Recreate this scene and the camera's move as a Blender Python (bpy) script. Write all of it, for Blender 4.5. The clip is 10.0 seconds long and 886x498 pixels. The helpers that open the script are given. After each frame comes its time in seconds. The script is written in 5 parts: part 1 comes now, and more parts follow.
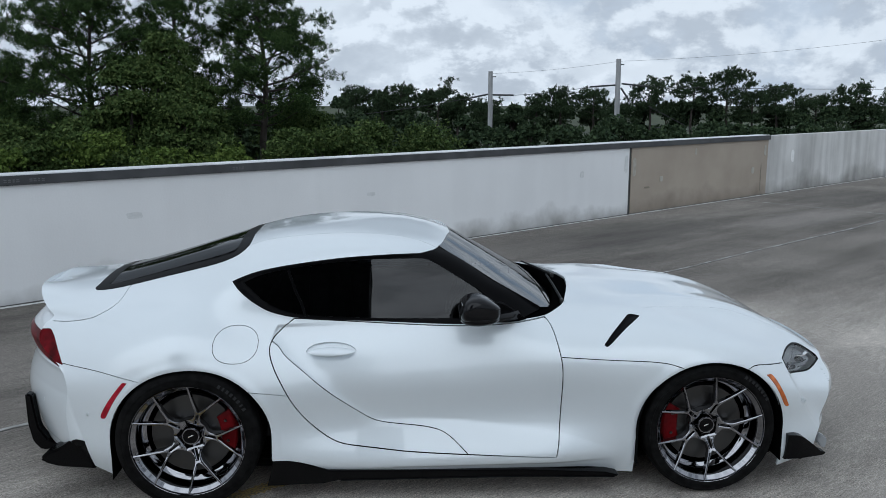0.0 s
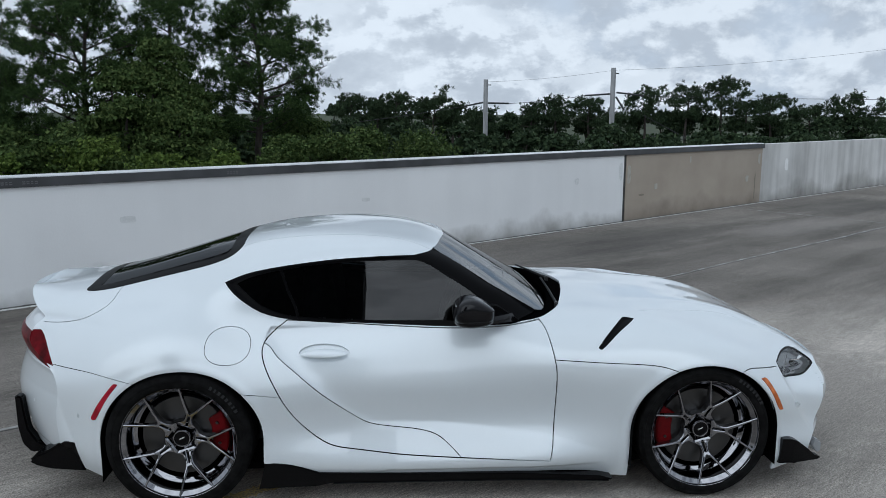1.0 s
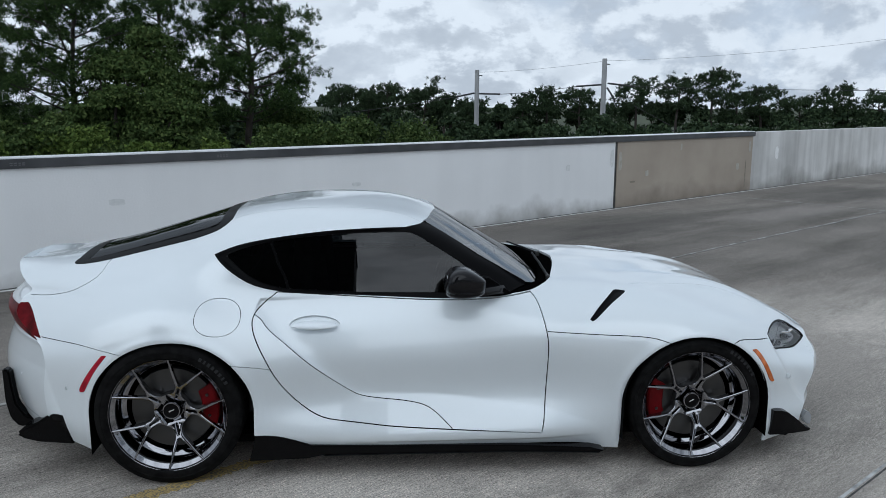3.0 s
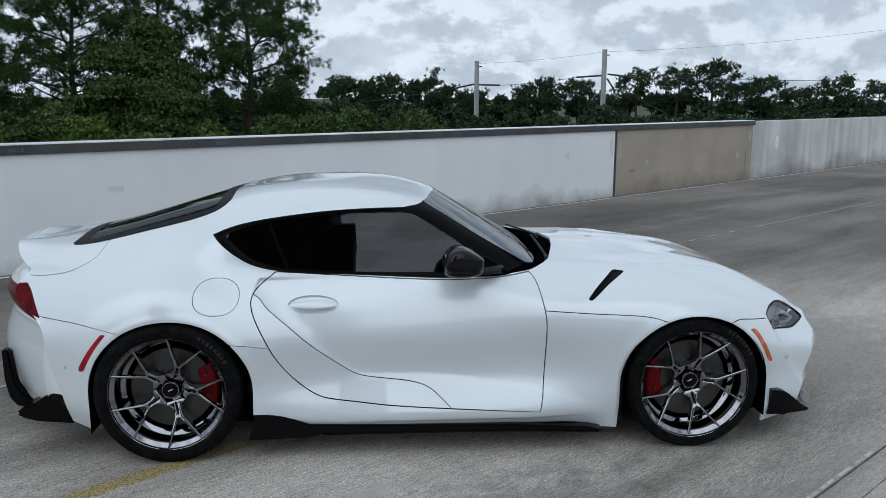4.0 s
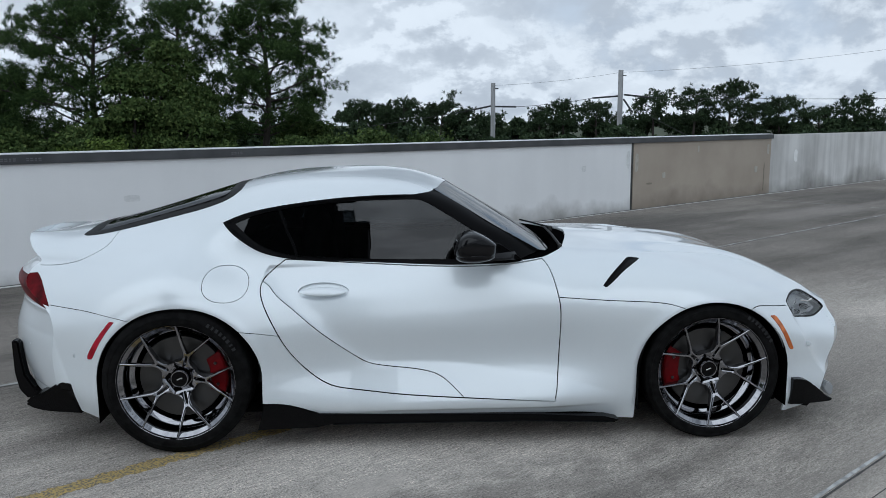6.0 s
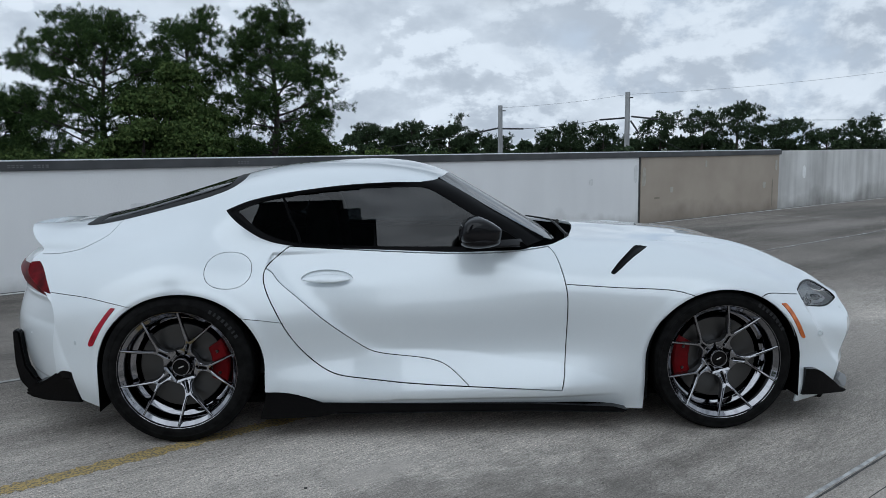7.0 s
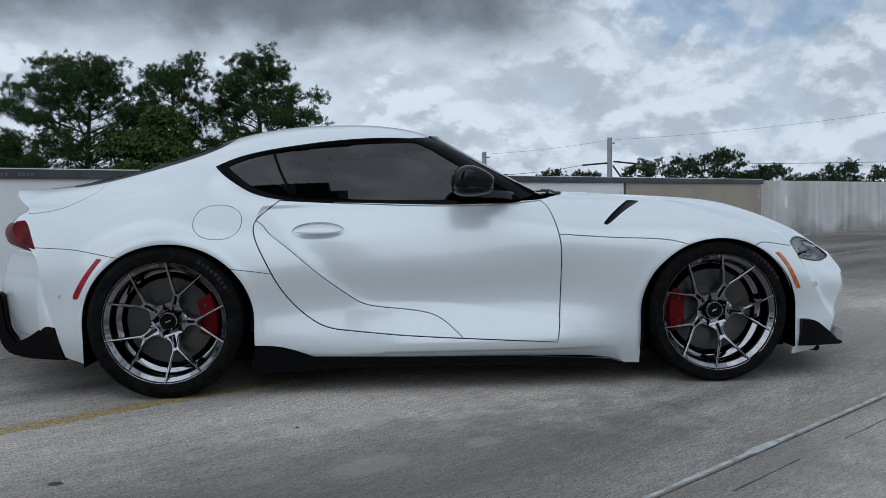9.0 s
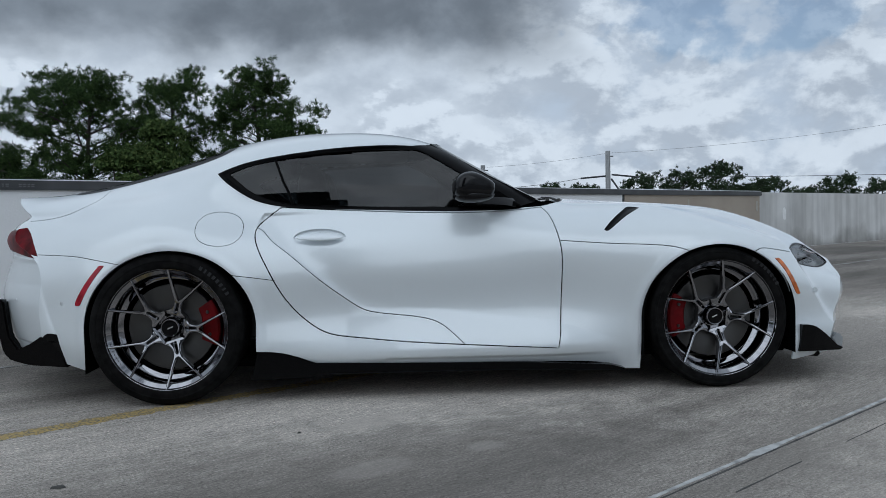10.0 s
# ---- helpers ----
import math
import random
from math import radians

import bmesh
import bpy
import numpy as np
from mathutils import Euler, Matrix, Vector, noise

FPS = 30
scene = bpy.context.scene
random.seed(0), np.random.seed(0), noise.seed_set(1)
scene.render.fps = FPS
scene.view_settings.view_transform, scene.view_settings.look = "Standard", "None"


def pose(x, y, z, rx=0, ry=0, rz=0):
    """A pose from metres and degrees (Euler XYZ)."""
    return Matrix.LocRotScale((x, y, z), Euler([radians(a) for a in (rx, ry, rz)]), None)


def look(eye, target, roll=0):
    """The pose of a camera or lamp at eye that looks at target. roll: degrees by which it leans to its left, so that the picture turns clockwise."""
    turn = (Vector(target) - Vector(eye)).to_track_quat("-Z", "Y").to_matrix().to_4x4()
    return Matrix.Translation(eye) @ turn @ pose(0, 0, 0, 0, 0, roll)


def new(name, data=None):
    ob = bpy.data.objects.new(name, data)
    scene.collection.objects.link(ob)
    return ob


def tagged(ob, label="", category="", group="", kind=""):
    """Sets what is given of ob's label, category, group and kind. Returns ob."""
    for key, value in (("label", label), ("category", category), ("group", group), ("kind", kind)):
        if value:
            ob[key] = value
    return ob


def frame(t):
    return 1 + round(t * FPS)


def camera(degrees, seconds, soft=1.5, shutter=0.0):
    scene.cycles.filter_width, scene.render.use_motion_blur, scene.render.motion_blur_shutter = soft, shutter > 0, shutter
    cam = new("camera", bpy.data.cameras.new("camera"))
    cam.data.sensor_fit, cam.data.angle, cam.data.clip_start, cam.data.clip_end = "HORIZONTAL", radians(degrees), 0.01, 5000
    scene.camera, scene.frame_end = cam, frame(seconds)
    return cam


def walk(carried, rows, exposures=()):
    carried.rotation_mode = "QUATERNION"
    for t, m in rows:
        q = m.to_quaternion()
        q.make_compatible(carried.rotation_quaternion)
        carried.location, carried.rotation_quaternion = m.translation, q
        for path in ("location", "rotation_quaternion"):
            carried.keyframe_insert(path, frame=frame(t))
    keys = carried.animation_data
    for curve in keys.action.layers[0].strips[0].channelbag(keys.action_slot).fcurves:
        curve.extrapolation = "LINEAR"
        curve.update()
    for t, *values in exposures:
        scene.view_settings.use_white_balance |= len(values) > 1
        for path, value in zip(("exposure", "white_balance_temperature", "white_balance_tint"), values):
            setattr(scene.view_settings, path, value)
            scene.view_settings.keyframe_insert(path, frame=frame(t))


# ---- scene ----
cam = camera(57.2, 10.0, soft=0.55)
PATH = [
    (0, (-0.281, -4.529, 1.883), (-0.158, -2.565, 1.528), 0.0),
    (0.5, (-0.28, -4.533, 1.871), (-0.151, -2.567, 1.524), 0.1),
    (1, (-0.277, -4.521, 1.85), (-0.141, -2.554, 1.515), 0.3),
    (1.5, (-0.279, -4.507, 1.828), (-0.134, -2.54, 1.5), 0.4),
    (2, (-0.28, -4.507, 1.794), (-0.128, -2.539, 1.469), 0.4),
    (2.5, (-0.278, -4.511, 1.769), (-0.122, -2.545, 1.433), 0.4),
    (4, (-0.269, -4.531, 1.686), (-0.112, -2.572, 1.316), 0.3),
    (4.5, (-0.263, -4.526, 1.645), (-0.11, -2.566, 1.28), 0.2),
    (5, (-0.262, -4.519, 1.603), (-0.115, -2.556, 1.249), 0.1),
    (5.5, (-0.25, -4.52, 1.554), (-0.119, -2.552, 1.22), -0.1),
    (7, (-0.223, -4.495, 1.315), (-0.128, -2.512, 1.067), -0.4),
    (7.5, (-0.239, -4.498, 1.172), (-0.138, -2.512, 0.962), -0.5),
    (8, (-0.251, -4.496, 1.028), (-0.14, -2.506, 0.857), -0.7),
    (8.5, (-0.252, -4.496, 0.913), (-0.128, -2.505, 0.773), -0.8),
    (9, (-0.262, -4.503, 0.842), (-0.128, -2.511, 0.728), -0.9),
    (9.5, (-0.272, -4.512, 0.815), (-0.133, -2.519, 0.721), -0.9),
    (10, (-0.275, -4.518, 0.809), (-0.137, -2.525, 0.729), -1.0),
]
walk(cam, [(t, look(eye, target, roll)) for t, eye, target, roll in PATH], [(0, -0.29, 5650, 6), (5.5, -0.28, 5650, 6), (7.5, -0.37, 5620, 6), (10, -0.47, 5590, 6)])

# ---- sky and sun ----
def link_nodes(tree, a, ai, b, bi):
    tree.links.new(a.outputs[ai], b.inputs[bi])


def node(tree, kind, **values):
    n = tree.nodes.new(kind)
    for key, value in values.items():
        setattr(n, key, value)
    return n


def ramp(tree, stops):
    n = tree.nodes.new("ShaderNodeValToRGB")
    e = n.color_ramp.elements
    while len(e) < len(stops):
        e.new(0.5)
    for k, (p, c) in enumerate(stops):
        e[k].position = p
        e[k].color = (c, c, c, 1) if isinstance(c, (int, float)) else (*c, 1)
    return n


SUN_UP, SUN_TURN = 38, 200
world = bpy.data.worlds.new("world")
scene.world = world
world.use_nodes = True
wt = world.node_tree
back = wt.nodes["Background"]
sky = node(wt, "ShaderNodeTexSky", sky_type="NISHITA", sun_disc=False)
sky.sun_elevation, sky.sun_rotation = radians(SUN_UP), radians(SUN_TURN)
coord = node(wt, "ShaderNodeTexCoord")
split = node(wt, "ShaderNodeSeparateXYZ")
link_nodes(wt, coord, "Generated", split, 0)


def sums(op, a, b, c=None):
    """A maths node on sockets or numbers."""
    n = node(wt, "ShaderNodeMath", operation=op)
    for k, v in enumerate((a, b, c)):
        if v is None:
            continue
        if isinstance(v, (int, float)):
            n.inputs[k].default_value = v
        else:
            wt.links.new(v, n.inputs[k])
    return n.outputs[0]


def cloud_noise(scale, detail, rough, warp, shift, flat=2.4):
    m = node(wt, "ShaderNodeMapping")
    m.inputs["Location"].default_value = shift
    m.inputs["Scale"].default_value = (1, 1, flat)
    link_nodes(wt, coord, "Generated", m, 0)
    n = node(wt, "ShaderNodeTexNoise")
    n.inputs["Scale"].default_value, n.inputs["Detail"].default_value = scale, detail
    n.inputs["Roughness"].default_value, n.inputs["Distortion"].default_value = rough, warp
    link_nodes(wt, m, 0, n, "Vector")
    return n.outputs["Fac"]


def soft(value, low, high):
    n = node(wt, "ShaderNodeMapRange", interpolation_type="SMOOTHSTEP")
    wt.links.new(value, n.inputs["Value"])
    n.inputs["From Min"].default_value, n.inputs["From Max"].default_value = low, high
    return n.outputs["Result"]


def blend(fac, a, b):
    n = node(wt, "ShaderNodeMix", data_type="RGBA")
    wt.links.new(fac, n.inputs[0])
    for k, v in ((6, a), (7, b)):
        if isinstance(v, tuple):
            n.inputs[k].default_value = (*v, 1)
        else:
            wt.links.new(v, n.inputs[k])
    return n.outputs[2]


puffs = cloud_noise(13.0, 9, 0.55, 0.15, (3.1, 1.7, 0.4), 1.3)
heaps = cloud_noise(5.5, 5, 0.5, 0.2, (7.3, 2.2, 1.1), 1.6)
billows = cloud_noise(7.0, 8, 0.55, 0.1, (1.3, 4.1, 0.2), 1.6)
billows_above = cloud_noise(7.0, 8, 0.55, 0.1, (1.3, 4.1, 0.225), 1.6)
masses = cloud_noise(1.7, 4, 0.5, 0.2, (0.6, 5.2, 2.0), 2.0)
height = split.outputs["Z"]
wide = sums("DIVIDE", split.outputs["X"], sums("MAXIMUM", split.outputs["Y"], 0.05))
form = sums("ADD", sums("MULTIPLY", puffs, 0.30), sums("MULTIPLY", heaps, 0.70))
# cloud tops catch the light
form = sums("ADD", form, sums("MULTIPLY", sums("SUBTRACT", billows, billows_above), 0.7))
grey = soft(form, 0.36, 0.60)
cloud = blend(grey, (7.5, 7.7, 8.0), (10.2, 10.3, 10.4))
# shaded undersides of the heaps
under = sums("MULTIPLY", soft(billows, 0.49, 0.55), soft(sums("SUBTRACT", billows_above, billows), 0.0, 0.05))
cloud = blend(sums("MULTIPLY", under, 0.22), cloud, (5.2, 5.45, 5.85))
heap_top = sums("MULTIPLY", soft(billows, 0.50, 0.545), soft(sums("SUBTRACT", billows, billows_above), -0.01, 0.04))
cloud = blend(sums("MULTIPLY", heap_top, 0.75), cloud, (11.8, 11.8, 11.75))
# heaped clouds with lit tops and grey feet to the side, on a pale blue ground
heap = cloud_noise(6.2, 10, 0.58, 0.12, (1.3, 4.1, 0.2), 1.5)
heap_over = cloud_noise(6.2, 10, 0.58, 0.12, (1.3, 4.1, 0.232), 1.5)
lit = blend(soft(sums("SUBTRACT", heap, heap_over), -0.06, 0.055), (6.2, 6.45, 6.85), (11.2, 11.2, 11.15))
side_sky = blend(soft(heap, 0.36, 0.54), (7.0, 7.6, 8.4), lit)
aside = sums("MULTIPLY", soft(sums("ADD", wide, sums("MULTIPLY", sums("SUBTRACT", heaps, 0.5), 0.5)), 0.04, 0.24), soft(split.outputs["Y"], 0.3, 0.6))
cloud = blend(sums("MULTIPLY", aside, 0.75), cloud, side_sky)
# the heavy bank higher up ahead, thinning to the side
edge = sums("ADD", height, sums("MULTIPLY", sums("SUBTRACT", heaps, 0.5), 0.16))
bank = sums("MULTIPLY", soft(edge, 0.165, 0.225), sums("SUBTRACT", 1.0, soft(sums("ADD", wide, sums("MULTIPLY", heaps, 0.5)), 0.38, 0.62)))
bank = sums("MULTIPLY", bank, sums("SUBTRACT", 1.0, soft(height, 0.30, 0.55)))
bank = sums("MULTIPLY", bank, soft(split.outputs["Y"], 0.0, 0.4))
cloud = blend(sums("MULTIPLY", bank, 0.92), cloud, blend(soft(puffs, 0.3, 0.7), (2.0, 2.15, 2.35), (3.4, 3.6, 3.85)))
# darker banks behind, over the other side of the deck
rear = sums("MULTIPLY", soft(cloud_noise(5.5, 7, 0.58, 0.3, (2.2, 0.4, 5.1), 2.2), 0.47, 0.60), soft(sums("MULTIPLY", split.outputs["Y"], -1.0), 0.1, 0.4))
cloud = blend(sums("MULTIPLY", rear, 0.8), cloud, (3.0, 3.2, 3.5))
# lighter towards the zenith, as under any overcast sky
zenith = node(wt, "ShaderNodeMix", data_type="RGBA", blend_type="MULTIPLY")
zenith.inputs[0].default_value = 1.0
wt.links.new(cloud, zenith.inputs[6])
wt.links.new(blend(soft(height, 0.35, 0.95), (1.0, 1.0, 1.0), (1.05, 1.05, 1.05)), zenith.inputs[7])
# a gap of blue
gap = sums("ADD", sums("POWER", sums("DIVIDE", sums("SUBTRACT", wide, 0.42), 0.15), 2.0), sums("POWER", sums("DIVIDE", sums("SUBTRACT", height, 0.215), 0.035), 2.0))
gap = sums("ADD", gap, sums("MULTIPLY", sums("SUBTRACT", puffs, 0.5), 9.0))
clear = sums("MULTIPLY", sums("SUBTRACT", 1.0, soft(gap, 0.0, 1.5)), soft(split.outputs["Y"], 0.0, 0.3))
clear = sums("MAXIMUM", clear, sums("SUBTRACT", 1.0, soft(masses, 0.22, 0.28)))
mixed = node(wt, "ShaderNodeMix", data_type="RGBA")
wt.links.new(sums("MULTIPLY", clear, 0.6), mixed.inputs[0])
wt.links.new(zenith.outputs[2], mixed.inputs[6])
wt.links.new(sky.outputs[0], mixed.inputs[7])
wt.links.new(mixed.outputs[2], back.inputs["Color"])
back.inputs["Strength"].default_value = 0.09

sun = new("sun", bpy.data.lights.new("sun", "SUN"))
sun.data.energy, sun.data.angle, sun.data.color = 1.5, radians(80), (1.0, 0.97, 0.93)
sun.matrix_world = look((0, 0, 30), (30 * math.sin(radians(SUN_TURN)) / -math.tan(radians(SUN_UP)), 30 * math.cos(radians(SUN_TURN)) / -math.tan(radians(SUN_UP)), 0))

# ---- materials ----
def material(name, color=(0.5, 0.5, 0.5), rough=0.5, metal=0.0, coat=0.0, spec=0.5):
    m = bpy.data.materials.new(name)
    m.use_nodes = True
    b = m.node_tree.nodes["Principled BSDF"]
    b.inputs["Base Color"].default_value = (*color, 1)
    b.inputs["Roughness"].default_value, b.inputs["Metallic"].default_value = rough, metal
    b.inputs["Coat Weight"].default_value, b.inputs["Coat Roughness"].default_value = coat, 0.03
    b.inputs["Specular IOR Level"].default_value = spec
    return m


def noisy(m, low, high, scale, detail=6, at=(0.35, 0.65), bump=0.0, bump_scale=None, stretch=(1, 1, 1)):
    """Colour that varies between low and high, and fine relief, in object space."""
    t = m.node_tree
    b = t.nodes["Principled BSDF"]
    c = node(t, "ShaderNodeTexCoord")
    mp = node(t, "ShaderNodeMapping")
    mp.inputs["Scale"].default_value = stretch
    link_nodes(t, c, "Object", mp, 0)
    n = node(t, "ShaderNodeTexNoise")
    n.inputs["Scale"].default_value, n.inputs["Detail"].default_value = scale, detail
    link_nodes(t, mp, 0, n, "Vector")
    r = ramp(t, [(at[0], low), (at[1], high)])
    link_nodes(t, n, "Fac", r, 0)
    link_nodes(t, r, 0, b, "Base Color")
    if bump:
        f = node(t, "ShaderNodeTexNoise")
        f.inputs["Scale"].default_value, f.inputs["Detail"].default_value = bump_scale or scale * 8, 4
        link_nodes(t, c, "Object", f, "Vector")
        u = node(t, "ShaderNodeBump")
        u.inputs["Strength"].default_value, u.inputs["Distance"].default_value = bump, 0.01
        link_nodes(t, f, "Fac", u, "Height")
        link_nodes(t, u, 0, b, "Normal")
    return m


PAINT = noisy(material("pearl_white_paint", rough=0.30, metal=0.12, coat=1.0), (0.690, 0.732, 0.758), (0.715, 0.757, 0.783), 260, 2)
PAINT.node_tree.nodes["Principled BSDF"].inputs["Coat IOR"].default_value = 1.48
BLACK = material("satin_black", (0.0022, 0.0022, 0.0026), 0.30, spec=0.05)


def concrete_deck():
    """Broom-finished concrete: patches, wear along the bays, a darker far lane, speckle, worn pale spots and broad
    toned patches.
    """
    m = material("deck_concrete", rough=0.9, spec=0.12)
    t = m.node_tree
    b = t.nodes["Principled BSDF"]
    c = node(t, "ShaderNodeTexCoord")

    def tex(scale, detail, stretch=(1, 1, 1), rough=0.55, kind="ShaderNodeTexNoise"):
        mp = node(t, "ShaderNodeMapping")
        mp.inputs["Scale"].default_value = stretch
        link_nodes(t, c, "Object", mp, 0)
        n = node(t, kind)
        n.inputs["Scale"].default_value = scale
        n.inputs["Detail"].default_value = detail
        n.inputs["Roughness"].default_value = rough
        link_nodes(t, mp, 0, n, "Vector")
        return n

    def mul(a, ai, d, di, fac=1.0, mode="MULTIPLY"):
        x = node(t, "ShaderNodeMix", data_type="RGBA", blend_type=mode)
        x.inputs[0].default_value = fac
        t.links.new(a.outputs[ai], x.inputs[6])
        t.links.new(d.outputs[di], x.inputs[7])
        return x
    base = ramp(t, [(0.30, (0.318, 0.292, 0.260)), (0.52, (0.402, 0.368, 0.330)), (0.70, (0.47, 0.432, 0.388))])
    link_nodes(t, tex(0.55, 7), "Fac", base, 0)
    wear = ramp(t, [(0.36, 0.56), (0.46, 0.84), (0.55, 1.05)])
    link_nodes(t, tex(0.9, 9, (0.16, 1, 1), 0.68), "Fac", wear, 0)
    broom = ramp(t, [(0.40, 0.86), (0.60, 1.12)])
    link_nodes(t, tex(62, 5, (0.22, 1, 1)), "Fac", broom, 0)
    grit = ramp(t, [(0.37, 0.34), (0.46, 0.88), (0.54, 1.10), (0.64, 1.85)])
    link_nodes(t, tex(110, 5, (0.9, 1, 1), 0.85), "Fac", grit, 0)
    chips = ramp(t, [(0.33, 0.55), (0.40, 1.0), (0.62, 1.0), (0.69, 1.35)])
    link_nodes(t, tex(42, 3, rough=0.7), "Fac", chips, 0)
    pits = ramp(t, [(0.0, 0.28), (0.13, 0.55), (0.20, 1.0)])
    v = node(t, "ShaderNodeTexVoronoi")
    v.inputs["Scale"].default_value = 55
    link_nodes(t, c, "Object", v, "Vector")
    link_nodes(t, v, "Distance", pits, 0)
    # the far lane is darker and the near one paler, with a ragged, streaky edge
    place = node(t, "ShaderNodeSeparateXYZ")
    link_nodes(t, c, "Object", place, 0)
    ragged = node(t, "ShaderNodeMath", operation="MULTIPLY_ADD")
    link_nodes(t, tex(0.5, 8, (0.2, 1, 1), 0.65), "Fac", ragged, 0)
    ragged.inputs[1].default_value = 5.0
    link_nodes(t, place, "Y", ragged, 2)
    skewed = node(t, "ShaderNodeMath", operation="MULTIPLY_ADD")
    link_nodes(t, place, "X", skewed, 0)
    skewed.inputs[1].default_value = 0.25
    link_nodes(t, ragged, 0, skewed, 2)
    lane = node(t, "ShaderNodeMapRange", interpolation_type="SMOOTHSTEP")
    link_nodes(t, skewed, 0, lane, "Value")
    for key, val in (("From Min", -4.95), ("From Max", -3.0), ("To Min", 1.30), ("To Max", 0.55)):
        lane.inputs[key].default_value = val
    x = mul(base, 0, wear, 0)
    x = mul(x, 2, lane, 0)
    x = mul(x, 2, broom, 0)
    x = mul(x, 2, grit, 0)
    x = mul(x, 2, chips, 0)
    x = mul(x, 2, pits, 0, 0.7)
    # worn pale spots, and broad patches mixed towards a darker or paler tone
    warp = tex(6, 4)
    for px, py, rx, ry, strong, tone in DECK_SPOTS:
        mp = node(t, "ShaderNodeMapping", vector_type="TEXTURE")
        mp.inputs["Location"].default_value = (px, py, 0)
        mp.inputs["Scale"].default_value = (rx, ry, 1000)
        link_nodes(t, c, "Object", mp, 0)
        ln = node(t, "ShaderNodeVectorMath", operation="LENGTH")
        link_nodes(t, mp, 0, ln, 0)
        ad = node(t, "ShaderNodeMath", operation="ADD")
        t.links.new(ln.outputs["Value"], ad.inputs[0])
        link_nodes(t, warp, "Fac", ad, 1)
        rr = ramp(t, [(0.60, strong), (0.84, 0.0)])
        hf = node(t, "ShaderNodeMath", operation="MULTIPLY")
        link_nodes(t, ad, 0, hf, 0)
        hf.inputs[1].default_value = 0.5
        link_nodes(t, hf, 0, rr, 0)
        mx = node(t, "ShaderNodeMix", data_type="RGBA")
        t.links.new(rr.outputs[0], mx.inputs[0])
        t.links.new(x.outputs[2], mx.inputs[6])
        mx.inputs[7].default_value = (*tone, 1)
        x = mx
    t.links.new(x.outputs[2], b.inputs["Base Color"])
    u = node(t, "ShaderNodeBump")
    u.inputs["Strength"].default_value, u.inputs["Distance"].default_value = 0.55, 0.006
    t.links.new(mul(grit, 0, broom, 0).outputs[2], u.inputs["Height"])
    link_nodes(t, u, 0, b, "Normal")
    return m


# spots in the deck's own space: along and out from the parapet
PALE, DARK_TONE = (0.47, 0.43, 0.39), (0.12, 0.11, 0.10)
DECK_SPOTS = ((-2.2, -1.2, 3.0, .9, .42, (.085, .08, .075)), (5.4, -1.3, 1.8, 1.0, .42, (.085, .08, .075)), (1.7, -2.3, 1.5, .55, .30, (.27, .25, .235)), (-6.6, -5.9, 1.7, .95, .50, (.20, .185, .17)), (-10.5, -6.3, 1.7, .8, .42, DARK_TONE), (-7.9, -7.55, 1.8, .7, .30, (.52, .48, .43)), (-10.5, -6.8, 2.2, .95, .42, DARK_TONE), (-9.6, -5.72, .20, .09, .55, PALE), (-9.52, -6.27, .07, .05, .35, PALE), (-9.95, -6.2, .15, .08, .3, PALE))
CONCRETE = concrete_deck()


def stained(name, low, high, dirt, scale, rise, rough=0.75, bump=0.15, streaks=0.0):
    """Painted or bare wall with soft blotches, runs, and mould that creeps up from its foot in patches."""
    m = noisy(material(name, rough=rough), low, high, scale, 7, bump=bump, bump_scale=45)
    t = m.node_tree
    b = t.nodes["Principled BSDF"]
    old = b.inputs["Base Color"].links[0].from_socket
    c = node(t, "ShaderNodeTexCoord")
    sp = node(t, "ShaderNodeSeparateXYZ")
    link_nodes(t, c, "Object", sp, 0)
    n = node(t, "ShaderNodeTexNoise")
    n.inputs["Scale"].default_value, n.inputs["Detail"].default_value, n.inputs["Roughness"].default_value = 1.3, 6, 0.55
    link_nodes(t, c, "Object", n, "Vector")
    q = node(t, "ShaderNodeMath", operation="MULTIPLY_ADD")
    link_nodes(t, sp, "Z", q, 0)
    q.inputs[1].default_value = -1 / rise
    link_nodes(t, n, "Fac", q, 2)
    r = ramp(t, [(0.16, 0.0), (0.60, 0.80)])
    link_nodes(t, q, 0, r, 0)
    mx = node(t, "ShaderNodeMix", data_type="RGBA")
    t.links.new(r.outputs[0], mx.inputs[0])
    t.links.new(old, mx.inputs[6])
    mx.inputs[7].default_value = (*dirt, 1)
    t.links.new(mx.outputs[2], b.inputs["Base Color"])
    if streaks:
        mp = node(t, "ShaderNodeMapping")
        mp.inputs["Scale"].default_value = (1, 1, .10)
        link_nodes(t, c, "Object", mp, 0)
        runs = node(t, "ShaderNodeTexNoise")
        runs.inputs["Scale"].default_value, runs.inputs["Detail"].default_value = 3.2, 7
        link_nodes(t, mp, 0, runs, "Vector")
        rr = ramp(t, [(0.36, 1 - streaks), (0.50, 1 - streaks * .35), (0.60, 1.0)])
        link_nodes(t, runs, "Fac", rr, 0)
        my = node(t, "ShaderNodeMix", data_type="RGBA", blend_type="MULTIPLY")
        my.inputs[0].default_value = 1.0
        t.links.new(mx.outputs[2], my.inputs[6])
        t.links.new(rr.outputs[0], my.inputs[7])
        t.links.new(my.outputs[2], b.inputs["Base Color"])
    return m


WALL = stained("painted_wall", (0.80, 0.805, 0.81), (0.86, 0.865, 0.87), (0.22, 0.21, 0.19), 0.6, 0.75, streaks=0.02)


